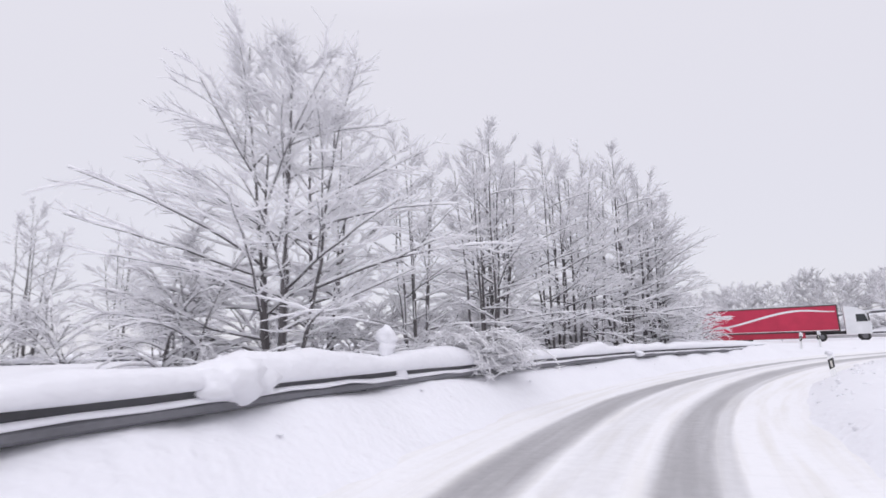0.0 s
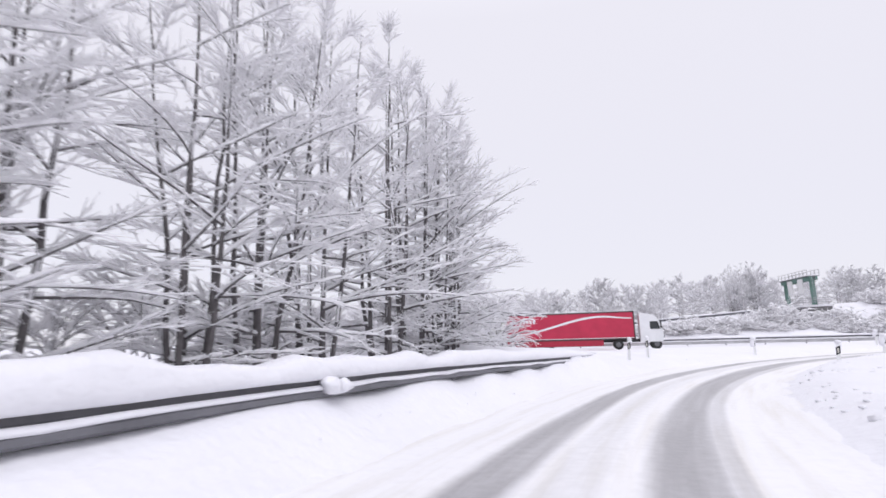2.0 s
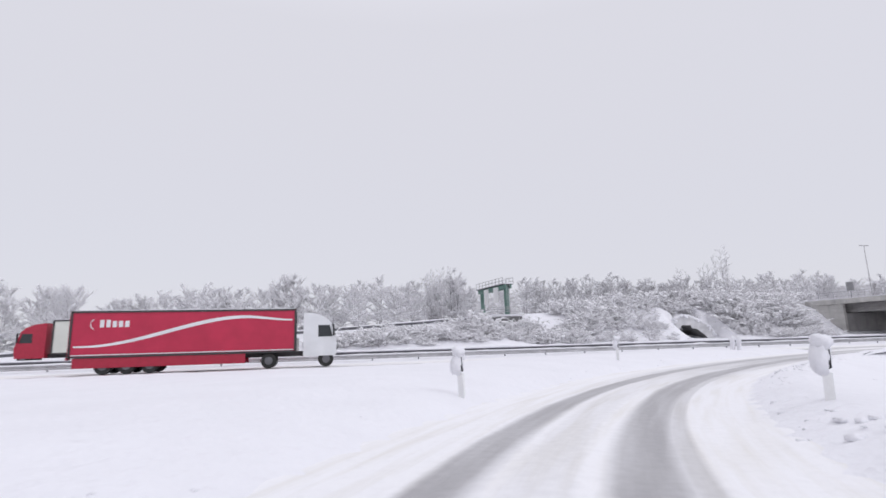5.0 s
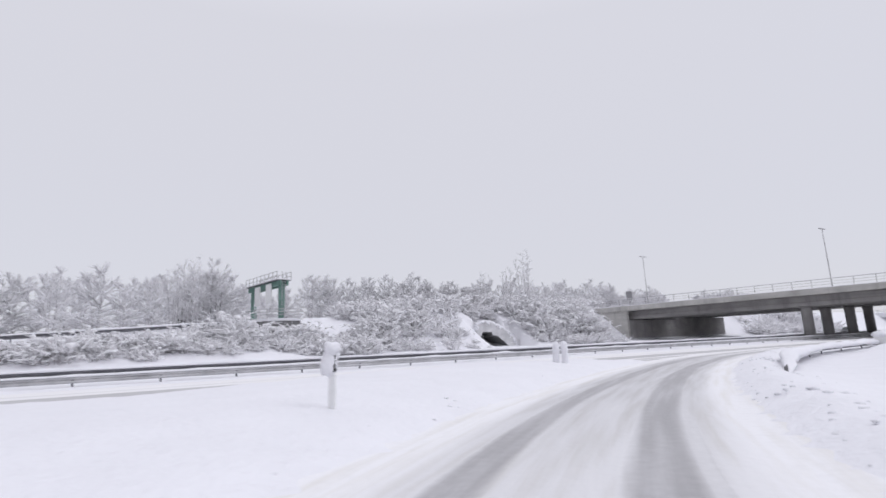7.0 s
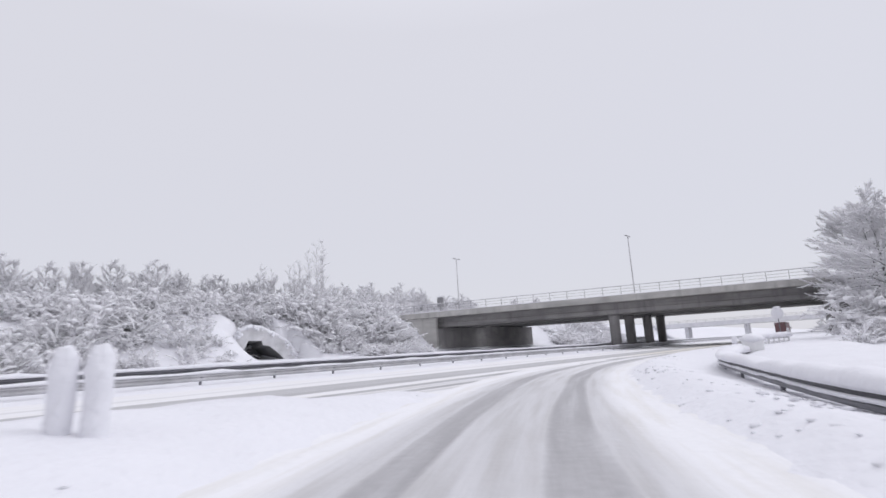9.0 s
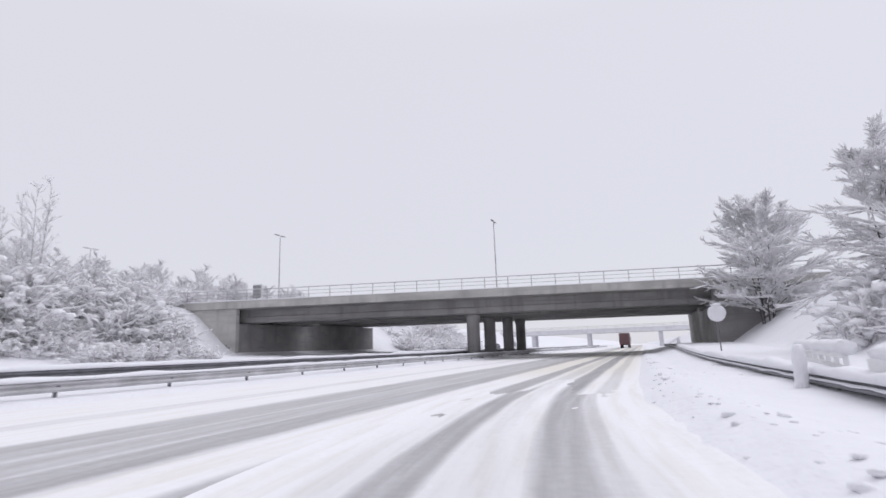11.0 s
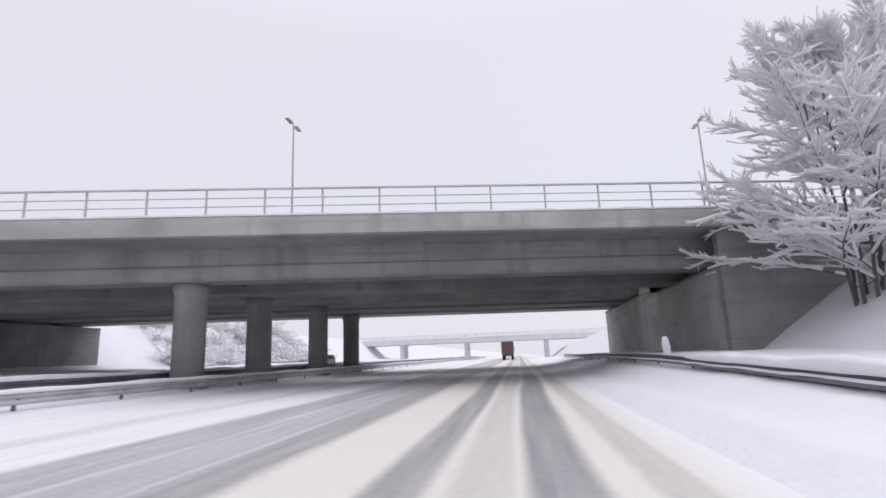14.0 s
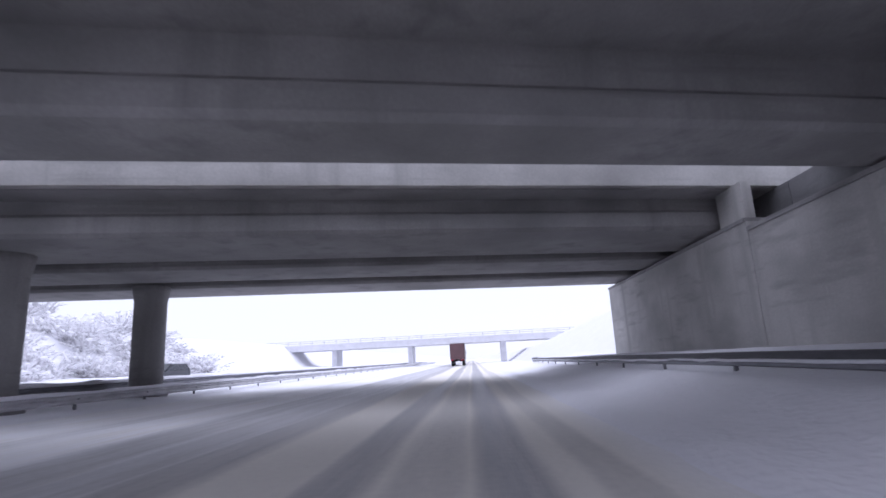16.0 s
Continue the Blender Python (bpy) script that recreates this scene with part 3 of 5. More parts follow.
def build_far_bridge():
    b = thing("far_bridge", "distant overpass crossing the motorway in snow, coloured pale for haze", "bridge", kind="structure")
    y0 = 132.0
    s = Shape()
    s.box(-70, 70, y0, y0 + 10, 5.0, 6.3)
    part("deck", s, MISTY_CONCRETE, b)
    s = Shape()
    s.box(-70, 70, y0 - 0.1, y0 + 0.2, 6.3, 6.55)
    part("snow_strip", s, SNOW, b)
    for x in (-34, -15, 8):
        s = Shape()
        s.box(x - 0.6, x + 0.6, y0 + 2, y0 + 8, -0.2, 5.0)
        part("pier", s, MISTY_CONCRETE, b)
    for zz in (7.4, 6.95):
        s = Shape()
        s.tube([(-70, y0 + 0.1, zz), (70, y0 + 0.1, zz)], [0.05, 0.05], 6)
        part("handrail", s, STEEL_PALE, b)
    p = Shape()
    p.box(-0.05, 0.05, -0.05, 0.05, 0, 1.1)
    pm = p.mesh("railing_post", STEEL_PALE)
    for x in np.arange(-69, 70, 3.0):
        at_part("railing_post", pm, b, pose(float(x), y0 + 0.1, 6.3))


build_far_bridge()

# ---- safety barriers ----
POST = Shape()
POST.box(-0.05, 0.05, -0.03, 0.03, -0.4, 0.72)
POST.box(-0.055, 0.055, 0.03, 0.12, 0.5, 0.66)
POST_MESH = POST.mesh("barrier_post", STEEL)


def build_barrier(name, curve, side, base, label, snow=0.16, mat=None, step=4.0, group="safety barriers", second=False, seed=1, slim=False, bare=None):
    """W-profile beam on posts along a plan curve; side 1: its face looks to the curve's left. base(x, y) gives the height it stands on."""
    mat = mat or STEEL
    g = thing(name, label, "guard rail", group=group)
    rng = random.Random(seed)
    prof = [(0.0, 0.43), (0.05, 0.46), (0.085, 0.50), (0.085, 0.53), (0.05, 0.565), (0.02, 0.585), (0.02, 0.605), (0.05, 0.625), (0.085, 0.66), (0.085, 0.69), (0.05, 0.73), (0.0, 0.755), (-0.02, 0.755), (-0.02, 0.43)]
    if slim:
        prof = [(0.0, 0.54), (0.05, 0.57), (0.085, 0.61), (0.085, 0.68), (0.05, 0.73), (0.0, 0.755), (-0.02, 0.755), (-0.02, 0.54)]
    t = np.gradient(curve, axis=0)
    t /= np.linalg.norm(t, axis=1)[:, None]
    nrm = side * np.stack([-t[:, 1], t[:, 0]], 1)
    n = len(curve)
    zb = [base(*c) for c in curve]
    mid_z = 0.70 if second else 0.745

    def sweep(outline, wobble=None):
        s, m = Shape(), len(outline)
        for i in range(n):
            k = wobble(i) if wobble else (1.0, 1.0)
            for a, z in outline:
                if wobble:
                    a, z = a * k[0], mid_z + (z - mid_z) * k[1]
                s.v.append((curve[i][0] + nrm[i][0] * a, curve[i][1] + nrm[i][1] * a, zb[i] + z))
        for i in range(n - 1):
            for j in range(m):
                j2 = (j + 1) % m
                s.f.append((i * m + j, i * m + j2, (i + 1) * m + j2, (i + 1) * m + j))
        s.f += [tuple(range(m))[::-1], tuple(range((n - 1) * m, n * m))]
        return s

    if second:
        prof = [(0.0, 0.60), (0.05, 0.615), (0.07, 0.64), (0.07, 0.70), (0.04, 0.74), (0.0, 0.755), (-0.02, 0.755), (-0.02, 0.60)]
        part("lower_beam", sweep([(0.0, 0.48), (0.06, 0.49), (0.10, 0.515), (0.10, 0.56), (0.06, 0.595), (0.0, 0.597), (-0.02, 0.597), (-0.02, 0.48)]), STEEL, g, "grey lower wave of the beam")
    # Where second, shade under the snow cap is put into the upper wave's colour.
    part("beam", sweep(prof), STEEL_WET_SHADED if second else mat, g, "wet corrugated steel beam")
    if snow:
        cap = [(0.14, 0.74), (0.17, 0.80), (0.12, 0.745 + snow * 0.9), (0.02, 0.745 + snow), (-0.10, 0.745 + snow * 0.95), (-0.18, 0.80), (-0.16, 0.74)]

        def wob(i):
            x, y = curve[i]
            q = 0.8 + 0.5 * noise.noise((x * 0.5, y * 0.5, seed)) + 0.35 * noise.noise((x * 2.1, y * 2.1, seed + 3))
            q *= 0.35 + 0.65 * min(1.0, i / 9, (n - 1 - i) / 9)
            broad = 0.3 + 0.7 * min(1.0, i / 7) if second else 1.0
            if bare:
                q *= 0.2 + 0.8 * min(1.0, i / 16)
                broad *= 0.4 + 0.6 * min(1.0, i / 14)
                q *= smoothstep(bare[1], bare[0], y)
                broad *= 0.12 + 0.88 * smoothstep(bare[1], bare[0], y)
            return (broad * (0.8 + 0.35 * noise.noise((x * 1.1, y * 1.1, seed + 7))), max(0.05 if bare else 0.12, q))
        if second:
            cap = [(0.09, 0.68), (0.15, 0.70), (0.19, 0.76), (0.17, 0.72 + snow * 0.65), (0.06, 0.72 + snow * 0.93), (-0.12, 0.72 + snow), (-0.34, 0.72 + snow * 0.85), (-0.55, 0.72 + snow * 0.5), (-0.6, 0.55), (-0.3, 0.66)]
        part("snow_cap", sweep(cap, wob), SNOW, g, "uneven cap of snow lying on the beam", smooth=True)
        if second:
            def wob_low(i):
                x, y = curve[i]
                return (0.92 + 0.35 * noise.noise((x * 3.1, y * 3.1, seed + 5)), 1.0 + 0.3 * noise.noise((x * 2.7, y * 2.7, seed + 2)))
            part("lower_snow", sweep([(0.07, 0.58), (0.115, 0.575), (0.12, 0.60), (0.08, 0.625), (0.03, 0.635), (0.01, 0.60)], wob_low), SNOW, g, "snow lodged in the fold of the beam", smooth=True)
    acc = 0.0
    for i in range(n):
        if i:
            acc += float(np.linalg.norm(curve[i] - curve[i - 1]))
        if i == 0 or acc >= step:
            acc = 0.0
            a = math.degrees(math.atan2(nrm[i][1], nrm[i][0])) - 90
            at_part("barrier_post", POST_MESH, g, pose(curve[i][0] - nrm[i][0] * 0.08, curve[i][1] - nrm[i][1] * 0.08, zb[i], 0, 0, a))
    return g


flat = lambda x, y: 0.02
left_edge = offset(RAMP, RAIL)
left_edge = left_edge[[i for i in range(len(left_edge)) if left_edge[i][0] > 35.6 and RAMP[i][0] > 35.4]]
ramp_barrier = build_barrier("ramp_barrier", left_edge, -1, lambda x, y: rail_level(x) - 0.68, "steel crash barrier beside the slip road under thick snow", snow=0.30, second=True, seed=3, slim=True)
q = random.Random(31)
for places in (((63.5, -104.97, 1.0, 0.30), (63.25, -105.0, 1.0, 0.22), (63.75, -104.92, 0.98, 0.22)), ((47.9, -105.45, 0.72, 0.13), (47.7, -105.4, 0.70, 0.11))):
    lump = Shape()
    for x, y, z, r in places:
        lump.blob((x, y, z), r, q, 0.75, 8, 12)
    part("snow_lump", lump, SNOW, ramp_barrier, "lump of snow slumped over the beam", smooth=True)
build_barrier("distant_barrier", np.stack([np.linspace(84, 52.5, 60), np.linspace(-121.5, -126.5, 60)], 1), -1, lambda x, y: 0.30, "snowed-in steel crash barrier of the neighbouring road", snow=0.2, seed=8)
straight = lambda x, y0, y1: np.stack([np.full(int((y1 - y0) / 1.0) + 1, x), np.linspace(y0, y1, int((y1 - y0) / 1.0) + 1)], 1)
build_barrier("median_barrier", straight(-13.6, -260, 200), -1, lambda x, y: -0.12, "salt-stained steel crash barrier of the central reserve", snow=0.15, mat=STEEL_PALE, seed=11)
build_barrier("median_barrier", straight(-16.7, -260, 200), -1, lambda x, y: 0.16, "dark steel crash barrier of the central reserve with snow", snow=0.2, seed=12)
right_edge = spline([(verge_line(y)[0], y) for y in VERGE_Y] + [(14, 110)], 0.6)
build_barrier("verge_barrier", right_edge, 1, lambda x, y: verge_line(y)[1] - 0.755, "steel crash barrier along the verge half buried in snow", snow=0.24, second=True, seed=21, slim=True, bare=(-7.0, -2.0))
upper = spline([(exit_ramp(y)[0], y) for y in (-150, -140, -125, -110, -95, -85, -76, -72.5)], 0.8)
build_barrier("upper_barrier", upper, -1, lambda x, y: exit_ramp(y)[1] - 0.75, "steel crash barrier on the opposite exit ramp in snow", snow=0.2, seed=31)


def build_head_wall():
    """Low concrete wall with a railing where a drain passes under the exit ramp."""
    g = thing("drain_wall", "short grey concrete head wall with a snowy railing on the bank", "retaining wall", (-33.4, -100.2, 0.6), 34)
    s = Shape()
    s.prism([(-2.9, -0.5), (2.9, -0.5), (2.9, 1.9), (2.6, 2.1), (-2.6, 2.1), (-2.9, 1.9)], -0.3, 0.3, lambda p, t: (p[0], t, p[1]))
    part("wall", s, CONCRETE, g)
    s, q = Shape(), random.Random(44)
    s.tube([(x, 0, 2.14 + 0.05 * noise.noise((x * 1.4, 0, 3))) for x in np.linspace(-3.0, 3.0, 16)], [0.2 + 0.06 * noise.noise((x * 2.0, 4, 0)) for x in np.linspace(-3, 3, 16)], 8, 0.8)
    part("snow_cap", s, SNOW, g, "snow lying along the wall", smooth=True)
    for x in np.linspace(-2.8, 2.8, 5):
        s = Shape()
        s.box(float(x) - 0.03, float(x) + 0.03, -0.03, 0.03, 2.1, 3.2)
        part("railing_post", s, STEEL_PALE, g)
    for zz in (2.62, 3.18):
        s = Shape()
        s.tube([(-2.9, 0, zz), (2.9, 0, zz)], [0.035, 0.035], 6)
        part("handrail", s, STEEL_PALE, g)
        s = Shape()
        s.tube([(x, 0, zz + 0.06) for x in np.linspace(-2.9, 2.9, 12)], [0.045 + 0.02 * noise.noise((x * 3, zz, 0)) for x in np.linspace(-2.9, 2.9, 12)], 6)
        part("rail_snow", s, SNOW, g, smooth=True)


build_head_wall()


# ---- marker posts ----
def build_marker(cap_seed):
    g = thing("marker_post", "white plastic roadside marker post with black band and snow cap", "marker post", group="marker posts")
    s = Shape()
    outline = [(-0.06, -0.045), (0.06, -0.045), (0.03, 0.05), (-0.03, 0.05)]
    s.prism(outline, -0.3, 0.62, lambda p, z: (p[0], p[1], z))
    part("shaft", s, WHITE_PLASTIC, g)
    s = Shape()
    band = [(p[0] * 1.03, p[1] * 1.03) for p in outline]
    s.add([(x, y, 0.62 + 0.06 * (x > 0)) for x, y in band] + [(x, y, 0.86 + 0.06 * (x > 0)) for x, y in band], [(3, 2, 1, 0), (4, 5, 6, 7)] + [(i, (i + 1) % 4, 4 + (i + 1) % 4, 4 + i) for i in range(4)])
    part("band", s, BLACK_PLASTIC, g, "slanted black band")
    s = Shape()
    s.box(-0.022, 0.022, -0.05, -0.0475, 0.68, 0.84)
    part("reflector", s, REFLECTOR, g, "narrow reflector")
    s = Shape()
    s.prism(outline, 0.84, 1.0, lambda p, z: (p[0], p[1], z))
    part("top", s, WHITE_PLASTIC, g)
    rng = random.Random(cap_seed)
    s = Shape()
    s.blob((0, 0, 1.03), 0.085, rng, 0.9, 7, 10)
    s.blob((0.03, 0.02, 0.93), 0.065, rng, 1.2, 6, 9)
    part("snow_cap", s, SNOW, g, "lump of snow on the top", smooth=True)
    return g


marker = build_marker(4)
plastered = build_marker(9)
sleeve = Shape()
lump = random.Random(14)
for dx, dy, r in ((0.0, -0.03, 0.12), (0.05, -0.02, 0.10), (-0.05, -0.02, 0.10)):
    sleeve.tube([(dx + lump.gauss(0, 0.012), dy + lump.gauss(0, 0.01), 1.12 * k / 9 - 0.02) for k in range(10)], [r * lump.uniform(0.88, 1.12) for _ in range(8)] + [r * 0.9, r * 0.5], 11)
part("plastered_snow", sleeve, SNOW, plastered, "snow plastered over the whole post", smooth=True)
lumpy = build_marker(21)
side = Shape()
side.blob((-0.07, -0.02, 0.80), 0.12, lump, 1.9, 8, 11)
side.blob((-0.02, -0.01, 1.02), 0.13, lump, 0.8, 7, 11)
part("plastered_snow", side, SNOW, lumpy, "lump of wind-blown snow on one side", smooth=True)
tagged(lumpy, "roadside marker post with black band and snow lumped on one side")
tagged(plastered, "roadside marker post plastered white with wind-blown snow")
MARKERS = [(30.82, -101.2, 60), (28.92, -100.28, 55), (22.5, -94.5, 45), (12.0, -84.6, 35), (3.75, -71.2, 20), (4.1, -71.0, 20),
           (49.5, -100.2, 95), (33.4, -95.0, 65), (26.6, -90.7, 55), (5.5, -0.07, 5), (5.6, -40.8, 12)]
for i, (x, y, a) in enumerate(MARKERS):
    sink = (0.22, 0.2, 0.2, 0.12, 0.26, 0.2, 0.5, 0.45, 0.3, 0.1, 0.2)[i]
    z = 0.5 if i == 9 else ground_height(x, y) + 0.02 - sink
    m = pose(x, y, z, 3 * math.sin(i * 2.1), 4 * math.cos(i * 1.7), a)
    if i in (0, 2, 4):
        {0: marker, 2: lumpy, 4: plastered}[i].matrix_basis = m
    else:
        copy_thing(plastered if i in (5, 9, 10) else lumpy if i in (3, 8) else marker, m)


# ---- lamps and signs ----
def build_lamp(x, y, z0, h, twin=True):
    g = thing("street_lamp", "tall grey steel street lamp with flat head", "street lamp", (x, y, z0), group="lamps on the overpass")
    s = Shape()
    s.tube([(0, 0, 0), (0, 0, 1.2), (0, 0, 1.25), (0, 0, h)], [0.11, 0.11, 0.09, 0.055], 10)
    part("pole", s, STEEL_PALE, g)
    s = Shape()
    s.tube([(0, -0.5 if twin else 0, h), (0, 0.5, h)], [0.04, 0.04], 8)
    part("arm", s, STEEL_PALE, g)
    for sgn in ((-1, 1) if twin else (1,)):
        s = Shape()
        s.prism([(0.35, -0.04), (1.15, 0.0), (1.15, 0.06), (0.35, 0.1)], -0.14, 0.14, lambda p, q, sgn=sgn: (q, sgn * p[0], h + p[1]))
        part("lamp_head", s, STEEL_PALE, g)
    return g


for x in (-74.5, -44.8, -15.0, 14.6):
    build_lamp(x, bridge_y(x, 14.25), 6.9, 11.0)


def build_sign_box():
    g = thing("road_sign", "grey back of a boxy road sign on a post", "road sign", (-52.4, 10.9, 6.9))
    s = Shape()
    s.tube([(0, 0, 0), (0, 0, 3.2)], [0.06, 0.06], 8)
    part("post", s, STEEL, g)
    s = Shape()
    s.box(-0.7, 0.7, -0.12, 0.12, 3.0, 4.9)
    part("sign_panel", s, SIGN_BACK, g)
    s = Shape()
    s.box(-0.7, 0.7, -0.15, 0.15, 4.9, 5.05)
    part("snow_cap", s, SNOW, g)


build_sign_box()


def build_round_sign():
    g = thing("round_sign", "round road sign plastered white with snow on a steel post", "road sign", (6.35, -21.9, ground_height(6.35, -21.9)), -8)
    s = Shape()
    s.tube([(0, 0, -0.3), (0, 0, 2.4)], [0.035, 0.035], 10)
    part("post", s, STEEL, g)
    s = Shape()
    s.tube([(0, -0.02, 2.06), (0, 0.02, 2.06)], [0.42, 0.42], 32)
    part("disc", s, SIGN_BACK, g)
    s = Shape()
    rng = random.Random(5)
    s.tube([(0, -0.17, 2.05), (0, -0.13, 2.05), (0, -0.07, 2.06), (0, -0.022, 2.06)], [0.30, 0.42, 0.47, 0.46], 26)
    s.v = [(x + 0.02 * noise.noise((x * 4, z * 4, 1)), y + 0.03 * noise.noise((x * 3, z * 3, 8)), z + 0.02 * noise.noise((x * 4, z * 4, 5))) for x, y, z in s.v]
    s.blob((0.02, -0.03, 2.5), 0.24, rng, 0.45, 7, 12)
    part("stuck_snow", s, SNOW, g, "thick snow stuck to the face", smooth=True)


build_round_sign()


def build_gantry():
    z0 = 5.9
    g = thing("sign_gantry", "green steel sign gantry with a railed walkway, seen in snow", "gantry", (-47.3, -68.6, z0), 8)
    for x in (-4.2, 3.9):
        s = Shape()
        s.box(x - 0.28, x + 0.28, -0.28, 0.28, -0.6, 4.3)
        part("leg", s, GREEN_PAINT, g)
    for y in (-0.45, 0.45):
        s = Shape()
        s.box(-4.7, 4.6, y - 0.12, y + 0.12, 3.7, 4.3)
        part("beam", s, GREEN_PAINT, g)
    s = Shape()
    s.box(-4.7, 4.6, -0.9, 0.9, 4.3, 4.38)
    part("walkway", s, STEEL, g)
    s = Shape()
    s.box(-4.7, 4.6, -0.88, 0.88, 4.385, 4.52)
    part("snow_layer", s, SNOW, g)
    for y in (-0.9, 0.9):
        for zz in (4.85, 5.35):
            s = Shape()
            s.tube([(-4.7, y, zz), (4.6, y, zz)], [0.04, 0.04], 6)
            part("handrail", s, STEEL_PALE, g)
        for i in range(9):
            s = Shape()
            s.box(-4.7 + i * 1.15, -4.62 + i * 1.15, y - 0.04, y + 0.04, 4.38, 5.38)
            part("railing_post", s, STEEL_PALE, g)
    for x in (-1.5, 1.8):
        s = Shape()
        s.box(x - 0.75, x + 0.75, -0.75, -0.62, 1.7, 4.1)
        part("sign_panel", s, WHITE_PLASTIC, g, "sign panel plastered white with snow")
        s = Shape()
        for k in range(6):
            s.tube([(x - 0.9 + 0.36 * k, -0.7, 2.0), (x - 0.9 + 0.36 * k, -0.7, 1.2 - 0.3 * (k % 3))], [0.03, 0.012], 5)
        part("icicles", s, SNOW_FINE, g, "row of icicles")
    s = Shape()
    for zz in np.arange(0.3, 5.2, 0.35):
        s.tube([(4.5, -0.25, float(zz)), (4.5, 0.25, float(zz))], [0.02, 0.02], 5)
    for y in (-0.25, 0.25):
        s.tube([(4.5, y, 0), (4.5, y, 5.4)], [0.03, 0.03], 6)
    part("ladder", s, STEEL_PALE, g)
    # the walled platform that it stands on
    p = thing("retaining_platform", "grey concrete platform wall with railing and snow on top", "retaining wall", (-47.5, -68.0, 0))
    s = Shape()
    rim = [(-1.5, -3.2), (3.2, -2.9), (4.4, -1.8), (5.0, 0.0), (4.8, 2.0)]
    s.prism(rim + [(-1.5, 2.4)], 1.0, 5.35, lambda q, z: (q[0], q[1], z))
    part("wall", s, CONCRETE_DARK, p)
    s = Shape()
    s.prism([(q[0] * 1.03, q[1] * 1.05) for q in rim + [(-1.5, 2.4)]], 5.354, 5.66, lambda q, z: (q[0], q[1], z))
    part("snow_layer", s, SNOW, p)
    for zz in (6.1, 6.45, 6.75):
        s = Shape()
        s.tube([(x, y, zz) for x, y in rim], [0.045] * len(rim), 6)
        part("handrail", s, STEEL_PALE, p)
    for a, b2 in zip(rim, rim[1:]):
        k = max(1, int(math.dist(a, b2) / 1.8))
        for i in range(k):
            x, y = a[0] + (b2[0] - a[0]) * i / k, a[1] + (b2[1] - a[1]) * i / k
            s = Shape()
            s.box(x - 0.04, x + 0.04, y - 0.04, y + 0.04, 5.6, 6.78)
            part("railing_post", s, STEEL_PALE, p)


build_gantry()


def build_culvert():
    g = thing("culvert_portal", "concrete culvert portal with a dark arched mouth, under snow", "culvert", (-40.6, -37.6, 0.9), 78)
    arch = [(2.6, 0), (1.5, 1.05), (0.5, 1.85), (-0.3, 2.0), (-0.45, 2.45), (-1.9, 2.5), (-2.2, 1.9), (-2.6, 1.2), (-2.7, 0)]
    outer = [(3.6, 0), (3.3, 1.3), (2.4, 2.3), (0.8, 3.2), (-0.5, 3.8), (-1.6, 3.9), (-2.9, 3.4), (-3.5, 1.9), (-3.6, 0)]
    s = Shape()
    # ring of the head wall between mouth and outline
    n = len(arch)
    ring_out = []
    for i in range(n):
        f = i / (n - 1) * (len(outer) - 1)
        k = min(int(f), len(outer) - 2)
        r = f - k
        ring_out.append((outer[k][0] * (1 - r) + outer[k + 1][0] * r, outer[k][1] * (1 - r) + outer[k + 1][1] * r))
    for depth in (0.0, 0.6):
        s.v += [(x, depth, z) for x, z in arch] + [(x, depth, z) for x, z in ring_out]
    for i in range(n - 1):
        s.f += [(i, i + 1, n + i + 1, n + i), (2 * n + i, 3 * n + i, 3 * n + i + 1, 2 * n + i + 1),
                (i, 2 * n + i, 2 * n + i + 1, i + 1), (n + i, n + i + 1, 3 * n + i + 1, 3 * n + i)]
    part("head_wall", s, DUSTED_CONCRETE, g)
    s = Shape()
    m = len(arch)
    s.v = [(x, 0.05, z) for x, z in arch] + [(x * 0.9, 4.2, z * 0.9) for x, z in arch]
    s.f = [(i, i + 1, m + i + 1, m + i) for i in range(m - 1)] + [tuple(range(m, 2 * m))]
    # Shade deep in the barrel is painted on as dark concrete.
    part("barrel", s, CONCRETE_DARK, g, "inside of the culvert, painted dark for its shade")
    s = Shape()
    pts = [(x, 0.25, z + 0.12) for x, z in ring_out]
    q = random.Random(6)
    s.tube(pts, [0.24 + 0.12 * noise.noise((i * 0.7, 0, 2)) for i in range(n)], 8)
    for i in range(60):
        k = q.uniform(0, n - 1.01)
        a, b, f = pts[int(k)], pts[int(k) + 1], k % 1.0
        s.blob((a[0] * (1 - f) + b[0] * f + q.gauss(0, 0.15), 0.1 + q.gauss(0, 0.15), a[2] * (1 - f) + b[2] * f + q.gauss(0, 0.12) - 0.1), q.uniform(0.1, 0.3), q, 0.8, 5, 7)
    part("snow_cap", s, SNOW, g, "thick snow along the head wall", smooth=True)
    s = Shape()
    for depth, grow_up in ((0.2, 1.0), (1.5, 1.05), (3.5, 1.2), (6.5, 1.5)):
        s.v += [(x * (1 - 0.045 * depth), depth, z * grow_up + 0.05 + 0.15 * noise.noise((x, depth, 4))) for x, z in ring_out]
    s.f = [(k * n + i, k * n + i + 1, (k + 1) * n + i + 1, (k + 1) * n + i) for k in range(3) for i in range(n - 1)]
    part("snow_cover", s, SNOW, g, "snowed-over earth above the barrel", smooth=True)


build_culvert()


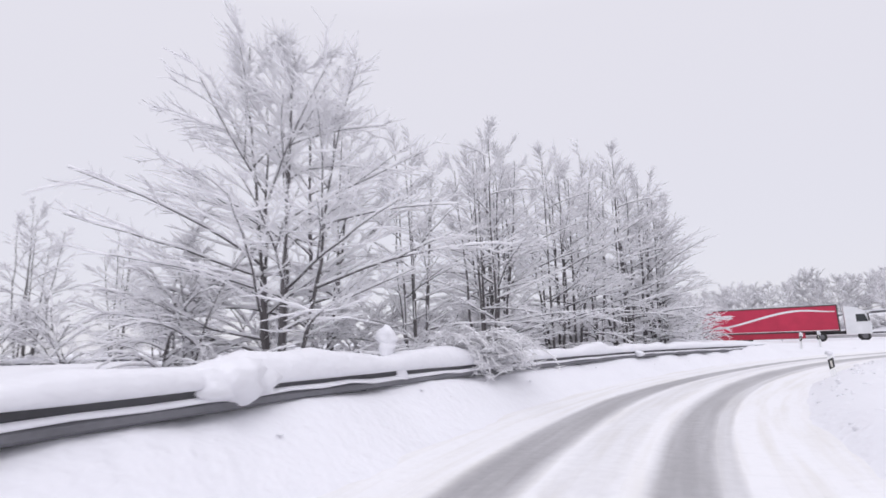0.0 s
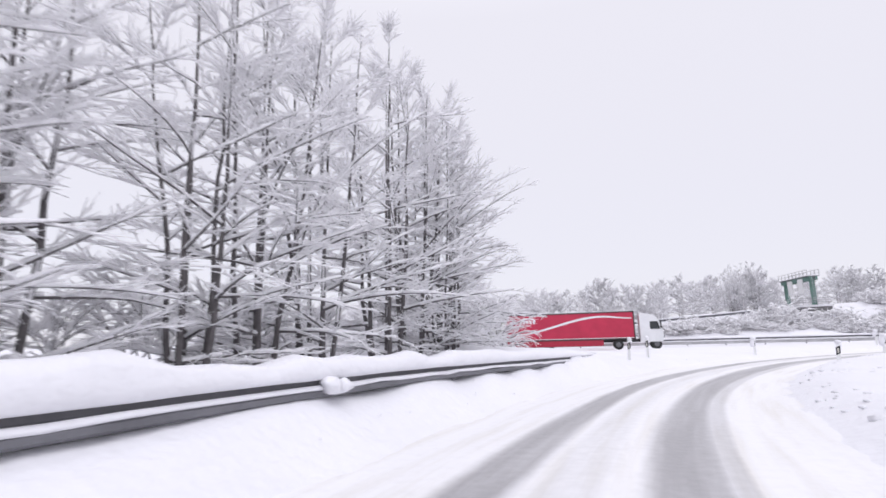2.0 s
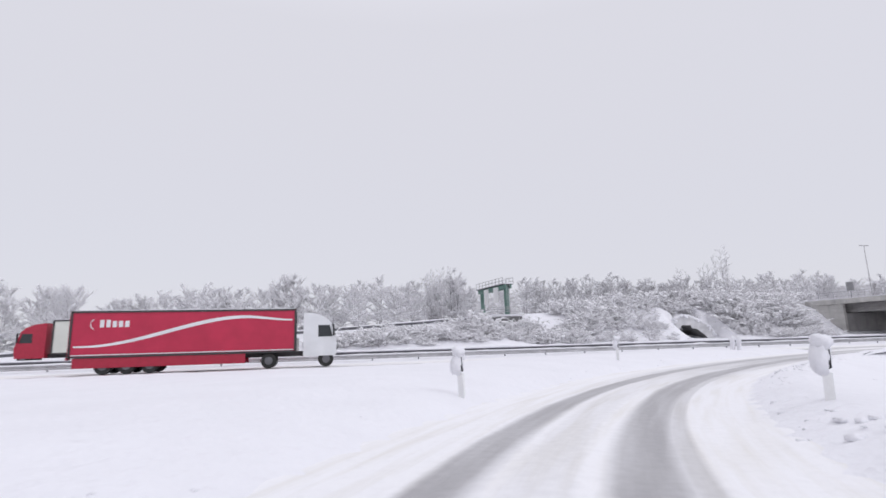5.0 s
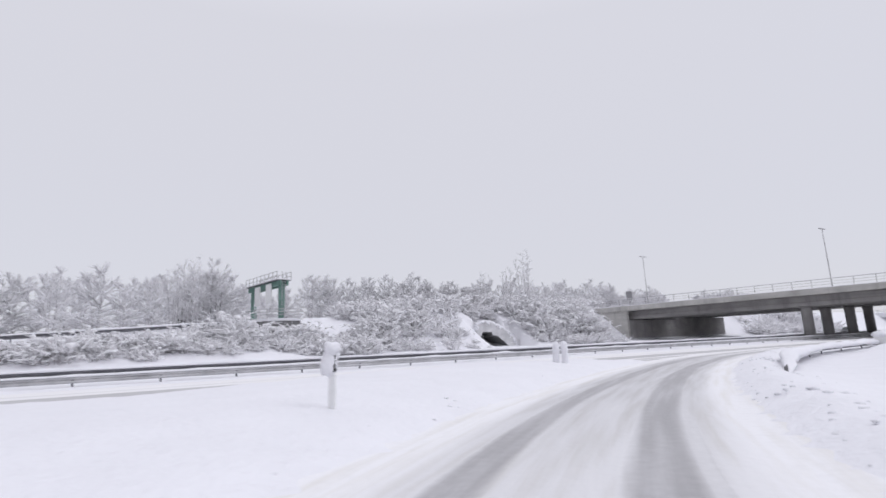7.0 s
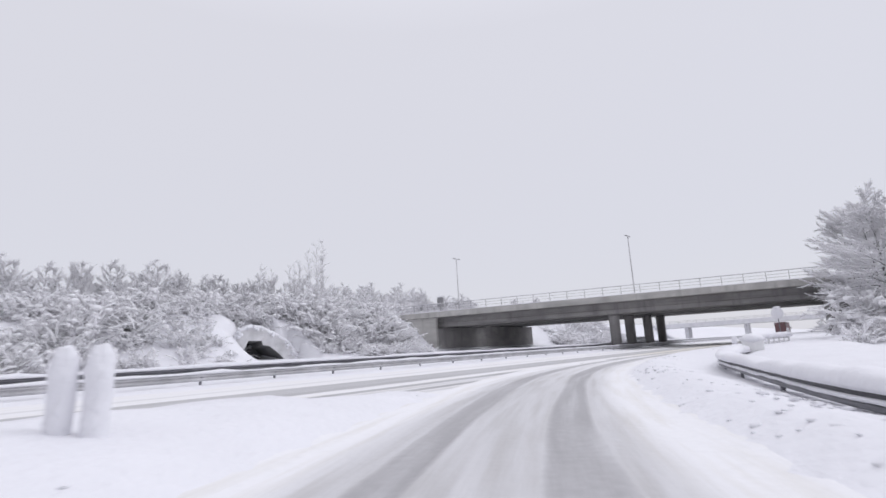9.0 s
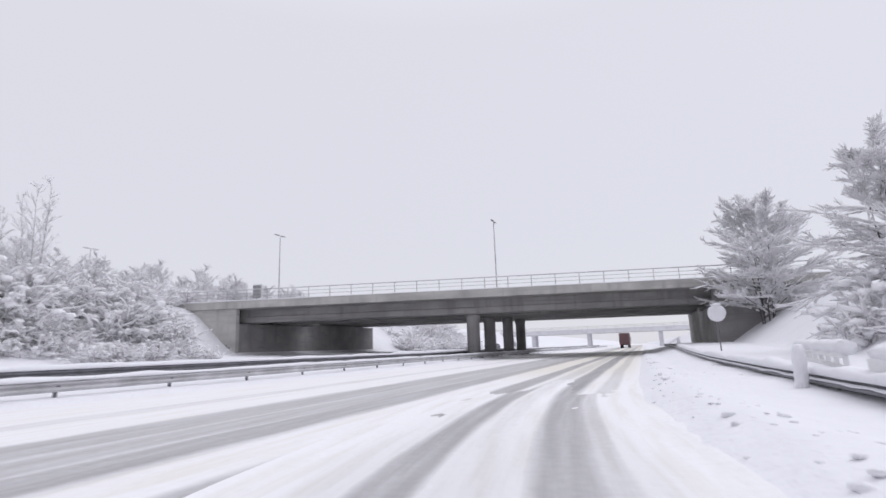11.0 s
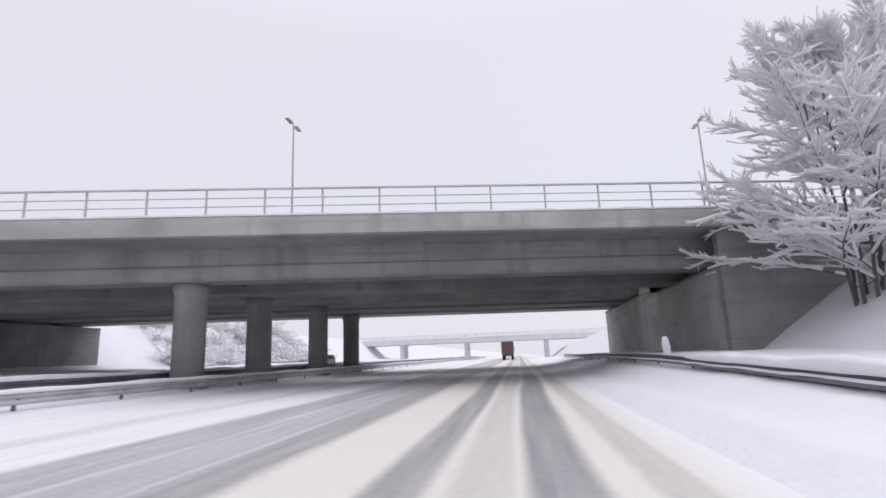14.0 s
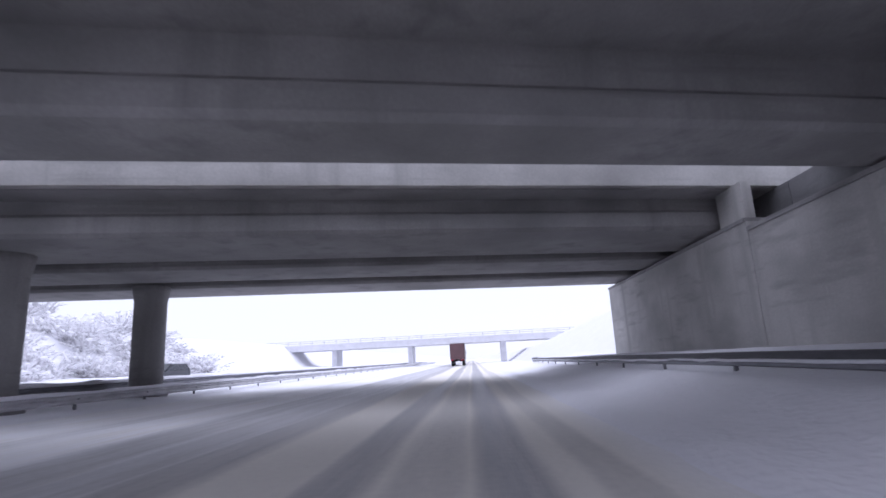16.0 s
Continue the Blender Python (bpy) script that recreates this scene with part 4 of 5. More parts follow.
def build_parapet():
    g = thing("culvert_parapet", "low white slatted parapet over a culvert, snow on top", "parapet", (6.95, -37.0, -0.25), 82)
    s = Shape()
    s.box(-4.5, 4.5, -0.2, 0.2, -0.4, 0.25)
    part("base", s, CONCRETE_DARK, g)
    for i in range(8):
        s = Shape()
        s.box(-4.3 + i * 1.22, -4.22 + i * 1.22, -0.05, 0.05, 0.25, 1.1)
        part("post", s, WHITE_PLASTIC, g)
    for zz in (0.45, 0.7, 0.95):
        s = Shape()
        s.box(-4.4, 4.4, 0.05, 0.09, zz, zz + 0.12)
        part("slat", s, WHITE_PLASTIC, g)
    s = Shape()
    s.tube([(x, 0, 1.18 + 0.05 * noise.noise((x, 0, 0))) for x in np.linspace(-4.6, 4.6, 20)], [0.2] * 20, 8, 0.8)
    part("snow_cap", s, SNOW, g, smooth=True)
    b = thing("grit_bin", "grit bin buried under a block of snow beside the barrier", "grit bin", (6.7, -43.2, 0.12), 10)
    s = Shape()
    s.prism([(-0.42, 0.0), (0.42, 0.0), (0.47, 0.62), (-0.47, 0.62)], -0.36, 0.36, lambda p, t: (p[0], t, p[1]))
    part("bin_body", s, WHITE_PLASTIC, b)
    s = Shape()
    s.blob((0, 0, 0.68), 0.56, random.Random(8), 0.45, 7, 12)
    part("snow_cap", s, SNOW, b, smooth=True)


build_parapet()


# ---- vehicles ----
def wheel(parent, x, y, r, w):
    s = Shape()
    s.tube([(x - w / 2, y, r), (x - w / 2 + 0.04, y, r), (x + w / 2 - 0.04, y, r), (x + w / 2, y, r)], [r * 0.9, r, r, r * 0.9], 20)
    t = part("wheel", s, RUBBER, parent, smooth=False)
    for sx in (-1, 1):
        s = Shape()
        s.tube([(x + sx * (w / 2 - 0.02), y, r), (x + sx * (w / 2 + 0.012), y, r)], [r * 0.55, r * 0.5], 14)
        part("rim", s, STEEL, t)


def build_truck(name, label, at, turn, tarp, cab_mat, curve):
    """Tractor and curtain-sided trailer, nose towards +y, wheels on z = 0."""
    g = thing(name, label, "truck", at, turn, group="trucks on the motorway")
    s = Shape()
    s.box(-1.25, 1.25, -6.8, 6.8, 1.15, 3.96)
    part("trailer_box", s, tarp, g, "sagging trailer tarpaulin")
    s = Shape()
    for x in (-1.27, 1.27):
        s.box(x - 0.03, x + 0.03, -6.85, 6.85, 3.88, 4.0)
        s.box(x - 0.03, x + 0.03, -6.85, 6.85, 1.05, 1.17)
        for y in (-6.8, 6.8):
            s.box(x - 0.03, x + 0.03, y - 0.06, y + 0.06, 1.1, 4.0)
    part("frame", s, DARK_STEEL, g)
    s = Shape()
    s.box(-1.22, 1.22, -6.92, -6.86, 1.15, 3.95)
    part("rear_doors", s, tarp, g)
    s = Shape()
    s.box(-1.25, 1.25, -6.7, 6.7, 3.965, 4.06)
    part("roof_snow", s, SNOW, g, "thin snow on the roof")
    s = Shape()
    for x in (-0.45, 0.45):
        s.box(x - 0.07, x + 0.07, -6.7, 9.4, 0.75, 1.1)
    part("chassis", s, DARK_STEEL, g)
    for x in (-1.2, 1.2):
        s = Shape()
        if curve:
            s.box(x * 1.02 - 0.02, x * 1.02 + 0.02, -6.6, 3.6, 0.42, 1.04)
        else:
            s.box(x - 0.03, x + 0.03, -1.6, 3.6, 0.45, 1.0)
        part("side_guard", s, RED_PAINT if curve else DARK_STEEL, g)
        if curve:
            s = Shape()
            s.box(x * 1.055 - 0.006, x * 1.055 + 0.006, -6.7, 6.7, 1.2, 1.26)
            part("edge_stripe", s, WHITE_PAINT, g, "thin white stripe along the lower edge")
    if curve:
        for sx in (-1, 1):
            s = Shape()
            for i in range(25):
                y = -6.6 + 13.2 * i / 24
                z = 1.75 + 1.75 * smoothstep(-6, 3.5, y) - 0.25 * smoothstep(3.5, 6.6, y)
                half = 0.05 + 0.07 * math.sin(math.pi * i / 24)
                s.v += [(sx * 1.262, y, z - half), (sx * 1.262, y, z + half), (sx * 1.252, y, z + half), (sx * 1.252, y, z - half)]
            s.f = [(4 * i + k, 4 * i + (k + 1) % 4, 4 * i + 4 + (k + 1) % 4, 4 * i + 4 + k) for i in range(24) for k in range(4)] + [(3, 2, 1, 0), (96, 97, 98, 99)]
            part("white_swoosh", s, WHITE_PAINT, g, "white curved stripe")
            s = Shape()
            for k in range(5):
                y = sx * 0 - 5.2 + 0.36 * k
                s.box(sx * 1.262 - 0.004, sx * 1.262 + 0.004, y, y + 0.24, 2.95, 3.35 + 0.08 * (k in (0, 1)))
            s.tube([(sx * 1.262, -5.45 - 0.28 * math.sin(t), 3.15 + 0.32 * math.cos(t)) for t in np.linspace(0.3, 2.8, 10)], [0.03] * 10, 6)
            part("logo_shape", s, WHITE_PAINT, g, "white logo of plain bars and an arc")
    else:
        for sx in (-1, 1):
            s = Shape()
            s.box(sx * 1.262 - 0.004, sx * 1.262 + 0.004, -6.0, -4.6, 2.9, 3.5)
            part("logo_shape", s, GREEN_PAINT, g, "plain green logo patch")
    # cab
    s = Shape()
    s.prism([(7.35, 0.75), (9.55, 0.75), (9.65, 1.6), (9.5, 2.2), (9.25, 3.0), (8.9, 3.35), (8.3, 3.62), (7.35, 3.75)], -1.2, 1.2, lambda p, x: (x, p[0], p[1]))
    cab = part("cab", s, cab_mat, g, "tall truck cab")
    s = Shape()
    s.prism([(9.53, 2.15), (9.29, 2.95), (9.30, 2.98), (9.57, 2.16)], -1.05, 1.05, lambda p, x: (x, p[0], p[1]))
    part("windscreen", s, DARK_GLASS, cab)
    for sx in (-1, 1):
        s = Shape()
        s.prism([(8.35, 2.05), (9.35, 2.05), (9.12, 2.85), (8.35, 2.85)], sx * 1.195, sx * 1.206, lambda p, x: (x, p[0], p[1]))
        part("side_window", s, DARK_GLASS, cab)
        s = Shape()
        s.box(sx * 1.38 - 0.06, sx * 1.38 + 0.06, 9.35, 9.45, 2.1, 2.9)
        s.tube([(sx * 1.2, 9.3, 2.85), (sx * 1.38, 9.4, 2.85)], [0.03, 0.03], 6)
        part("mirror", s, BLACK_PLASTIC, cab)
        s = Shape()
        s.box(sx * 0.85 - 0.2, sx * 0.85 + 0.2, 9.56, 9.62, 0.9, 1.15)
        part("headlight", s, WHITE_PLASTIC, cab)
    s = Shape()
    s.box(-1.1, 1.1, 9.62, 9.68, 1.15, 1.75)
    part("grille", s, BLACK_PLASTIC, cab)
    for sx in (-1, 1):
        for y in (8.9,):
            wheel(g, sx * 1.02, y, 0.51, 0.34)
        wheel(g, sx * 0.98, 5.1, 0.51, 0.5)
        for y in (-2.2, -3.55, -4.9):
            wheel(g, sx * 0.99, y, 0.51, 0.4)
        s = Shape()
        s.box(sx * 0.95 - 0.28, sx * 0.95 + 0.28, -6.98, -6.9, 0.95, 1.12)
        part("tail_light", s, RED_PAINT, g)
    return g


build_truck("red_truck", "articulated truck with crimson tarpaulin trailer and white cab", (-7.2, -105.0, 0.03), 0, RED_TARP, WHITE_PAINT, True)
build_truck("white_truck", "articulated truck with off-white trailer and red cab", (-22.2, -112.0, far_z(-22.2) + 0.03), 180, WHITE_TARP, RED_PAINT, False)

build_truck("dark_truck", "distant truck with a dull brown trailer on the snowy carriageway", (-2.5, 105.0, 0.03), 0, BROWN_TARP, WHITE_PAINT, False)


def build_car():
    g = thing("car", "dark grey estate car with snow on its roof", "car", (-24.5, 44.0, far_z(-24.5) + 0.03), 180)
    s = Shape()
    s.prism([(-2.2, 0.3), (2.2, 0.3), (2.25, 0.62), (1.2, 0.88), (0.4, 1.42), (-1.7, 1.45), (-2.2, 0.95)], -0.86, 0.86, lambda p, x: (x * (0.86 if p[1] > 1.2 else 1), p[0], p[1]))
    body = part("body", s, GREY_PAINT, g)
    for sx in (-1, 1):
        s = Shape()
        s.prism([(-1.6, 0.92), (0.95, 0.92), (0.35, 1.34), (-1.5, 1.36)], sx * 0.80, sx * 0.855, lambda p, x: (x, p[0], p[1]))
        part("side_window", s, DARK_GLASS, body)
        s = Shape()
        s.blob((sx * 0.6, 2.2, 0.66), 0.12, random.Random(2), 0.7, 6, 8)
        part("headlight", s, WHITE_PLASTIC, body)
        for y in (-1.35, 1.35):
            wheel(g, sx * 0.74, y, 0.31, 0.2)
    s = Shape()
    s.prism([(1.25, 0.90), (0.45, 1.40), (0.47, 1.43), (1.29, 0.91)], -0.68, 0.68, lambda p, x: (x, p[0], p[1]))
    part("windscreen", s, DARK_GLASS, body)
    s = Shape()
    s.box(-0.66, 0.66, -1.6, 0.3, 1.452, 1.52)
    part("roof_snow", s, SNOW, g)


build_car()


# ---- trees ----
def grow(seed, height, spread, limbs, twigs, sub, lean=0.0, stems=1, low=0.06, trunk=0.0075, rise=36.0, hang=1.0):
    """Lines of a bare tree: (level, points, radii)."""
    rng = random.Random(seed)
    out = []

    def line(p, az, el, ln, n, r0, r1, droop, wig):
        pts, rad = [p], [r0]
        for i in range(1, n + 1):
            az += rng.gauss(0, wig)
            e = el - droop * (i / n) ** 1.3
            st = ln / n
            p = (p[0] + st * math.cos(e) * math.cos(az), p[1] + st * math.cos(e) * math.sin(az), p[2] + st * math.sin(e))
            pts.append(p)
            rad.append(r0 + (r1 - r0) * i / n)
        return pts, rad

    def along(pts, rad, g):
        n = len(pts) - 1
        q = min(int(g * n), n - 1)
        r = g * n - q
        a, b = pts[q], pts[q + 1]
        d = [b[m] - a[m] for m in range(3)]
        return tuple(a[m] * (1 - r) + b[m] * r for m in range(3)), math.atan2(d[1], d[0]), math.atan2(d[2], math.hypot(d[0], d[1])), rad[q] * (1 - r) + rad[q + 1] * r

    for st in range(stems):
        h = height * (1 if st == 0 else rng.uniform(0.72, 0.95))
        base = (0, 0, -0.5) if st == 0 else (rng.gauss(0, 0.075 * height), rng.gauss(0, 0.075 * height), -0.5)
        tp, tr = line(base, rng.uniform(0, 6.28), math.radians(90 - rng.uniform(1, 6) - lean), h + 0.5, 12, trunk * height + 0.008, 0.010, math.radians(rng.uniform(-3, 5) + lean), 0.3)
        out.append((0, tp, tr))
        nl = max(4, limbs // stems)
        for i in range(nl):
            f = low + (0.98 - low) * (i + rng.random() * 0.9) / nl
            p, _, _, r = along(tp, tr, f)
            az = i * 2.4 + rng.gauss(0, 0.45) + st * 1.3
            el = math.radians(rise + (72 - rise) * f ** 1.5 + rng.gauss(0, 7))
            ln = spread * (1.15 - 0.72 * f ** 1.3) * rng.uniform(0.7, 1.15) * (0.62 + 0.38 * min(1, f / 0.3))
            lp, lr = line(p, az, el, ln, 7, max(0.016, 0.26 * r + 0.005 * ln), 0.006, math.radians(rng.uniform(28, 58)) * (1.1 - 0.7 * f) * hang, 0.08)
            out.append((1, lp, lr))
            for j in range(sub):
                g = 0.15 + 0.83 * (j + rng.random() * 0.8) / sub
                bp, a2, e1, r2 = along(lp, lr, g)
                a2 += (1 if j % 2 else -1) * rng.uniform(0.2, 0.8)
                l2 = ln * (0.55 - 0.3 * g) * rng.uniform(0.4, 1.35)
                sp, sr = line(bp, a2, e1 + math.radians(rng.gauss(7, 11)), l2, 3, max(0.009, r2 * 0.5), 0.004, math.radians(rng.uniform(6, 38)) * hang, 0.1)
                out.append((2, sp, sr))
                for t in range(twigs):
                    u = 0.2 + 0.8 * (t + rng.random()) / twigs
                    cp, a3, e2, _ = along(sp, sr, min(u, 0.999))
                    wp, wr = line(cp, a3 + (1 if t % 2 else -1) * rng.uniform(0.15, 0.75), e2 + math.radians(rng.gauss(5, 14)), rng.uniform(0.25, 0.65) * (0.5 + 0.1 * spread), 1, 0.006, 0.003, math.radians(rng.uniform(0, 35)), 0.12)
                    out.append((3, wp, wr))
    return out


def build_tree(name, label, seed, height, spread, limbs=30, twigs=6, sub=9, load=1.0, group="", **kw):
    """A bowed shrub: dark wood with lumpy snow along every shoot."""
    g = thing(name, label, "tree", group=group)
    wood, twig, snow = Shape(), Shape(), Shape()
    rng = random.Random(seed + 99)
    for level, p, r in grow(seed, height, spread, limbs, twigs, sub, **kw):
        if level < 3 or rng.random() < 0.15:
            (wood if level < 2 else twig).tube(p, r, (8, 5, 3, 3)[level], cap=False)
        if level == 0:
            # snow plastered to the weather side of the stem
            for i in range(2, len(p) - 1):
                if rng.random() < 0.5:
                    snow.tube([(p[i][0] + r[i] * 0.6, p[i][1] + r[i] * 0.55, p[i][2]), (p[i + 1][0] + r[i + 1] * 0.6, p[i + 1][1] + r[i + 1] * 0.55, p[i + 1][2])], [r[i] * 0.65, r[i + 1] * 0.6], 5, cap=False)
            continue
        add = (0, 0.024, 0.019, 0.013)[level] * load * rng.uniform(0.6, 1.4)
        rs = [0.8 * q + add * rng.uniform(0.45, 1.5) for q in r]
        rs[0] *= 0.7
        rs[-1] *= 0.5
        if level < 2:
            # lumpy: a second, uneven radius half way along each stretch
            p = [p[0]] + [q for a, b in zip(p, p[1:]) for q in (tuple(0.5 * (u + v) for u, v in zip(a, b)), b)]
            r = [r[0]] + [q for a, b in zip(r, r[1:]) for q in (0.5 * (a + b), b)]
            rs = [rs[0]] + [q for a, b in zip(rs, rs[1:]) for q in (0.5 * (a + b) * rng.uniform(0.35, 1.45), b)]
        snow.tube([(a[0], a[1], a[2] + 0.9 * q + 1.1 * b) for a, q, b in zip(p, r, rs)], [0.75 * q for q in rs], (0, 5, 4, 3)[level], 1.7, cap=False)
    part("trunk", wood, BARK, g, smooth=True)
    part("branchwork", twig, TWIG_DARK, g, "fine dark twigs")
    part("crown_snow", snow, SNOW_FINE, g, "snow lying on every branch", smooth=True)
    return g


def scatter(protos, places):
    """Stands the first use of each prototype and copies for the rest. places: (x, y, turn, scale, prototype)."""
    used = set()
    for x, y, a, sc, k, *height in places:
        z = height[0] if height else ground_height(x, y) - 0.05
        m = pose(x, y, z, 0, 0, a) @ Matrix.Scale(sc, 4)
        if k in used:
            ob = copy_thing(protos[k], pose(x, y, z, 0, 0, a))
            ob.scale = (sc, sc, sc)
        else:
            protos[k].matrix_basis = m
            used.add(k)


def grow_crown(seed, height, spread, stems, limbs, sub, twigs, low=0.1, rise=16.0, far=False):
    """Lines of a many-stemmed tree with long, nearly straight limbs and flat sprays of twigs: (level, points, radii)."""
    rng = random.Random(seed)
    out = []

    def line(p, az, el, ln, n, r0, r1, droop, wig):
        pts, rad = [p], [r0]
        for i in range(1, n + 1):
            az += rng.gauss(0, wig)
            e = el - droop * (i / n) + rng.gauss(0, wig * 0.6)
            p = (p[0] + ln / n * math.cos(e) * math.cos(az), p[1] + ln / n * math.cos(e) * math.sin(az), p[2] + ln / n * math.sin(e))
            pts.append(p)
            rad.append(r0 + (r1 - r0) * i / n)
        return pts, rad

    def along(pts, rad, g):
        n = len(pts) - 1
        q = min(int(g * n), n - 1)
        r = g * n - q
        a, b = pts[q], pts[q + 1]
        d = [b[m] - a[m] for m in range(3)]
        return tuple(a[m] * (1 - r) + b[m] * r for m in range(3)), math.atan2(d[1], d[0]), math.atan2(d[2], math.hypot(d[0], d[1])), rad[q] * (1 - r) + rad[q + 1] * r

    def spray(lp, lr, ln, count, g0):
        for j in range(count):
            g = g0 + (0.99 - g0) * (j + rng.random() * 0.8) / count
            bp, a2, e1, r2 = along(lp, lr, g)
            a2 += (1 if j % 2 else -1) * rng.uniform(0.4, 0.95)
            l2 = max(0.25, ln * ((0.6 - 0.25 * g) if far else (0.44 - 0.24 * g)) * rng.uniform(0.5, 1.25))
            sp, sr = line(bp, a2, e1 * (0.85 if far else 0.7) + math.radians(rng.gauss(3, 11)), l2, 2 if far else 3, max(0.006, r2 * 0.55), 0.003, math.radians(rng.uniform(-4, 16)), 0.10)
            out.append((2, sp, sr))
            for t in range(twigs):
                u = 0.15 + 0.85 * (t + rng.random()) / twigs
                cp, a3, e2, _ = along(sp, sr, min(u, 0.999))
                wp, wr = line(cp, a3 + (1 if t % 2 else -1) * rng.uniform(0.35, 0.9), e2 + math.radians(rng.gauss(6, 12)), rng.uniform(0.16, 0.42) * (1.4 if far else 1.0), 1, 0.005, 0.003, 0, 0)
                out.append((3, wp, wr))

    turn = rng.uniform(0, 6.28)
    for st in range(stems):
        h = height * (1 if st == 0 else rng.uniform(0.82, 1.0))
        away = turn + 6.28 * st / stems
        base = (0.035 * height * math.cos(away), 0.035 * height * math.sin(away), -0.5)
        tilt = math.radians(rng.uniform(3, 12) if st else 2)
        tp, tr = line(base, away, math.radians(90) - tilt, h + 0.5, 12, (0.0125 * height + 0.02) / stems ** 0.45, 0.010, -tilt * 0.5, 0.05 if far else 0.09)
        out.append((0, tp, tr))
        nl = max(4, limbs // stems)
        for i in range(nl):
            f = low + (0.985 - low) * (i + rng.random() * 0.9) / nl
            p, _, _, r = along(tp, tr, f)
            az = i * 2.4 + rng.gauss(0, 0.4) + st * 1.3
            # limbs lean to the outside of their stem
            az = away + (((az - away + 3.14159) % 6.28318) - 3.14159) * (0.85 if st else 1.0)
            el = math.radians(rise + (68 - rise) * f ** (1.15 if far else 1.5) + rng.gauss(0, 12))
            ln = spread * (0.62 + 0.48 * math.sin(math.pi * min(1, 0.12 + f) ** 0.9)) * (1 - 0.5 * f ** 3) * rng.uniform(0.62, 1.12)
            r0 = max(0.012, 0.34 * r + 0.0035 * ln)
            lp, lr = line(p, az, el, ln, 3 if far else 7, r0, 0.005, math.radians(rng.uniform(0, 24)), 0.05)
            out.append((1, lp, lr))
            spray(lp, lr, ln, sub, 0.14)
            if not far and rng.random() < 0.55:
                g = rng.uniform(0.25, 0.5)
                fp, fa, fe, fr = along(lp, lr, g)
                kp, kr = line(fp, fa + rng.choice((-1, 1)) * rng.uniform(0.3, 0.6), fe + math.radians(rng.gauss(8, 8)), ln * (1 - g) * rng.uniform(0.6, 0.95), 5, fr * 0.8, 0.005, math.radians(rng.uniform(0, 18)), 0.05)
                out.append((1, kp, kr))
                spray(kp, kr, ln * 0.7, max(3, sub // 2), 0.2)
    return out


def build_crown_tree(name, label, seed, height, spread, stems, limbs, sub, twigs, load=1.0, group="", far=False, **kw):
    """Dark wood with a broken ridge of snow along the upper side of every branch."""
    g = thing(name, label, "tree", group=group)
    wood, twig, snow = Shape(), Shape(), Shape()
    rng = random.Random(seed + 55)
    for level, p, r in grow_crown(seed, height, spread, stems, limbs, sub, twigs, far=far, **kw):
        if level < 2 or (level == 2 and not far and rng.random() < 0.4):
            (wood if level < 2 else twig).tube(p, r, ((5, 3, 3, 3) if far else (8, 5, 3, 3))[level], cap=False)
        if level == 0:
            for i in range(2, len(p) - 1):
                if rng.random() < 0.4:
                    snow.tube([(p[i][0] + r[i] * 0.55, p[i][1] + r[i] * 0.6, p[i][2]), (p[i + 1][0] + r[i + 1] * 0.55, p[i + 1][1] + r[i + 1] * 0.6, p[i + 1][2])], [r[i] * 0.6, r[i + 1] * 0.55], 5, cap=False)
            continue
        thick = ((0, 0.042, 0.03, 0.027) if far else (0, 0.0185, 0.013, 0.0105))[level] * load
        if level == 1 and not far:
            p = [p[0]] + [q for a, b in zip(p, p[1:]) for q in (tuple(0.5 * (u + v) for u, v in zip(a, b)), b)]
            r = [r[0]] + [q for a, b in zip(r, r[1:]) for q in (0.5 * (a + b), b)]
        run, size = [], []
        for k, (a, q) in enumerate(zip(p, r)):
            rs = thick * rng.uniform(0.55, 1.45) + 0.35 * q
            run.append((a[0], a[1], a[2] + (0.8 * q + 0.9 * rs if level == 1 else 0.6 * rs)))
            size.append(rs * (0.55 if k == len(p) - 1 else 1.0))
            if level == 1 and not far and rng.random() < 0.12:
                if len(run) > 1:
                    snow.tube(run, size, 5, 1.25, cap=False)
                run, size = [], []
        if len(run) > 1:
            snow.tube(run, size, 3 if far or level == 3 else (0, 5, 4)[level], 1.25, cap=False)
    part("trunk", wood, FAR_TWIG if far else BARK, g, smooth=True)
    if not far:
        part("branchwork", twig, BARK, g, "fine dark twigs")
    part("crown_snow", snow, SNOW_FINE, g, "snow lying on every branch", smooth=True)
    return g


NEAR_LABEL = "bare broadleaf tree with snow loaded on every branch"
NEAR_GROUP = "trees beside the slip road"
near = [build_crown_tree("bare_tree", NEAR_LABEL, 3, 6.8, 3.5, 5, 64, 9, 7, 1.1, NEAR_GROUP, low=0.09, rise=17),
        build_crown_tree("bare_tree", NEAR_LABEL, 17, 9.2, 3.1, 5, 52, 8, 6, 1.2, NEAR_GROUP, low=0.05, rise=12),
        build_crown_tree("bare_tree", NEAR_LABEL, 29, 8.9, 3.1, 6, 52, 8, 6, 1.2, NEAR_GROUP, low=0.05, rise=14),
        build_crown_tree("bare_tree", NEAR_LABEL, 41, 10.0, 3.2, 4, 50, 8, 6, 1.2, NEAR_GROUP, low=0.05, rise=12)]
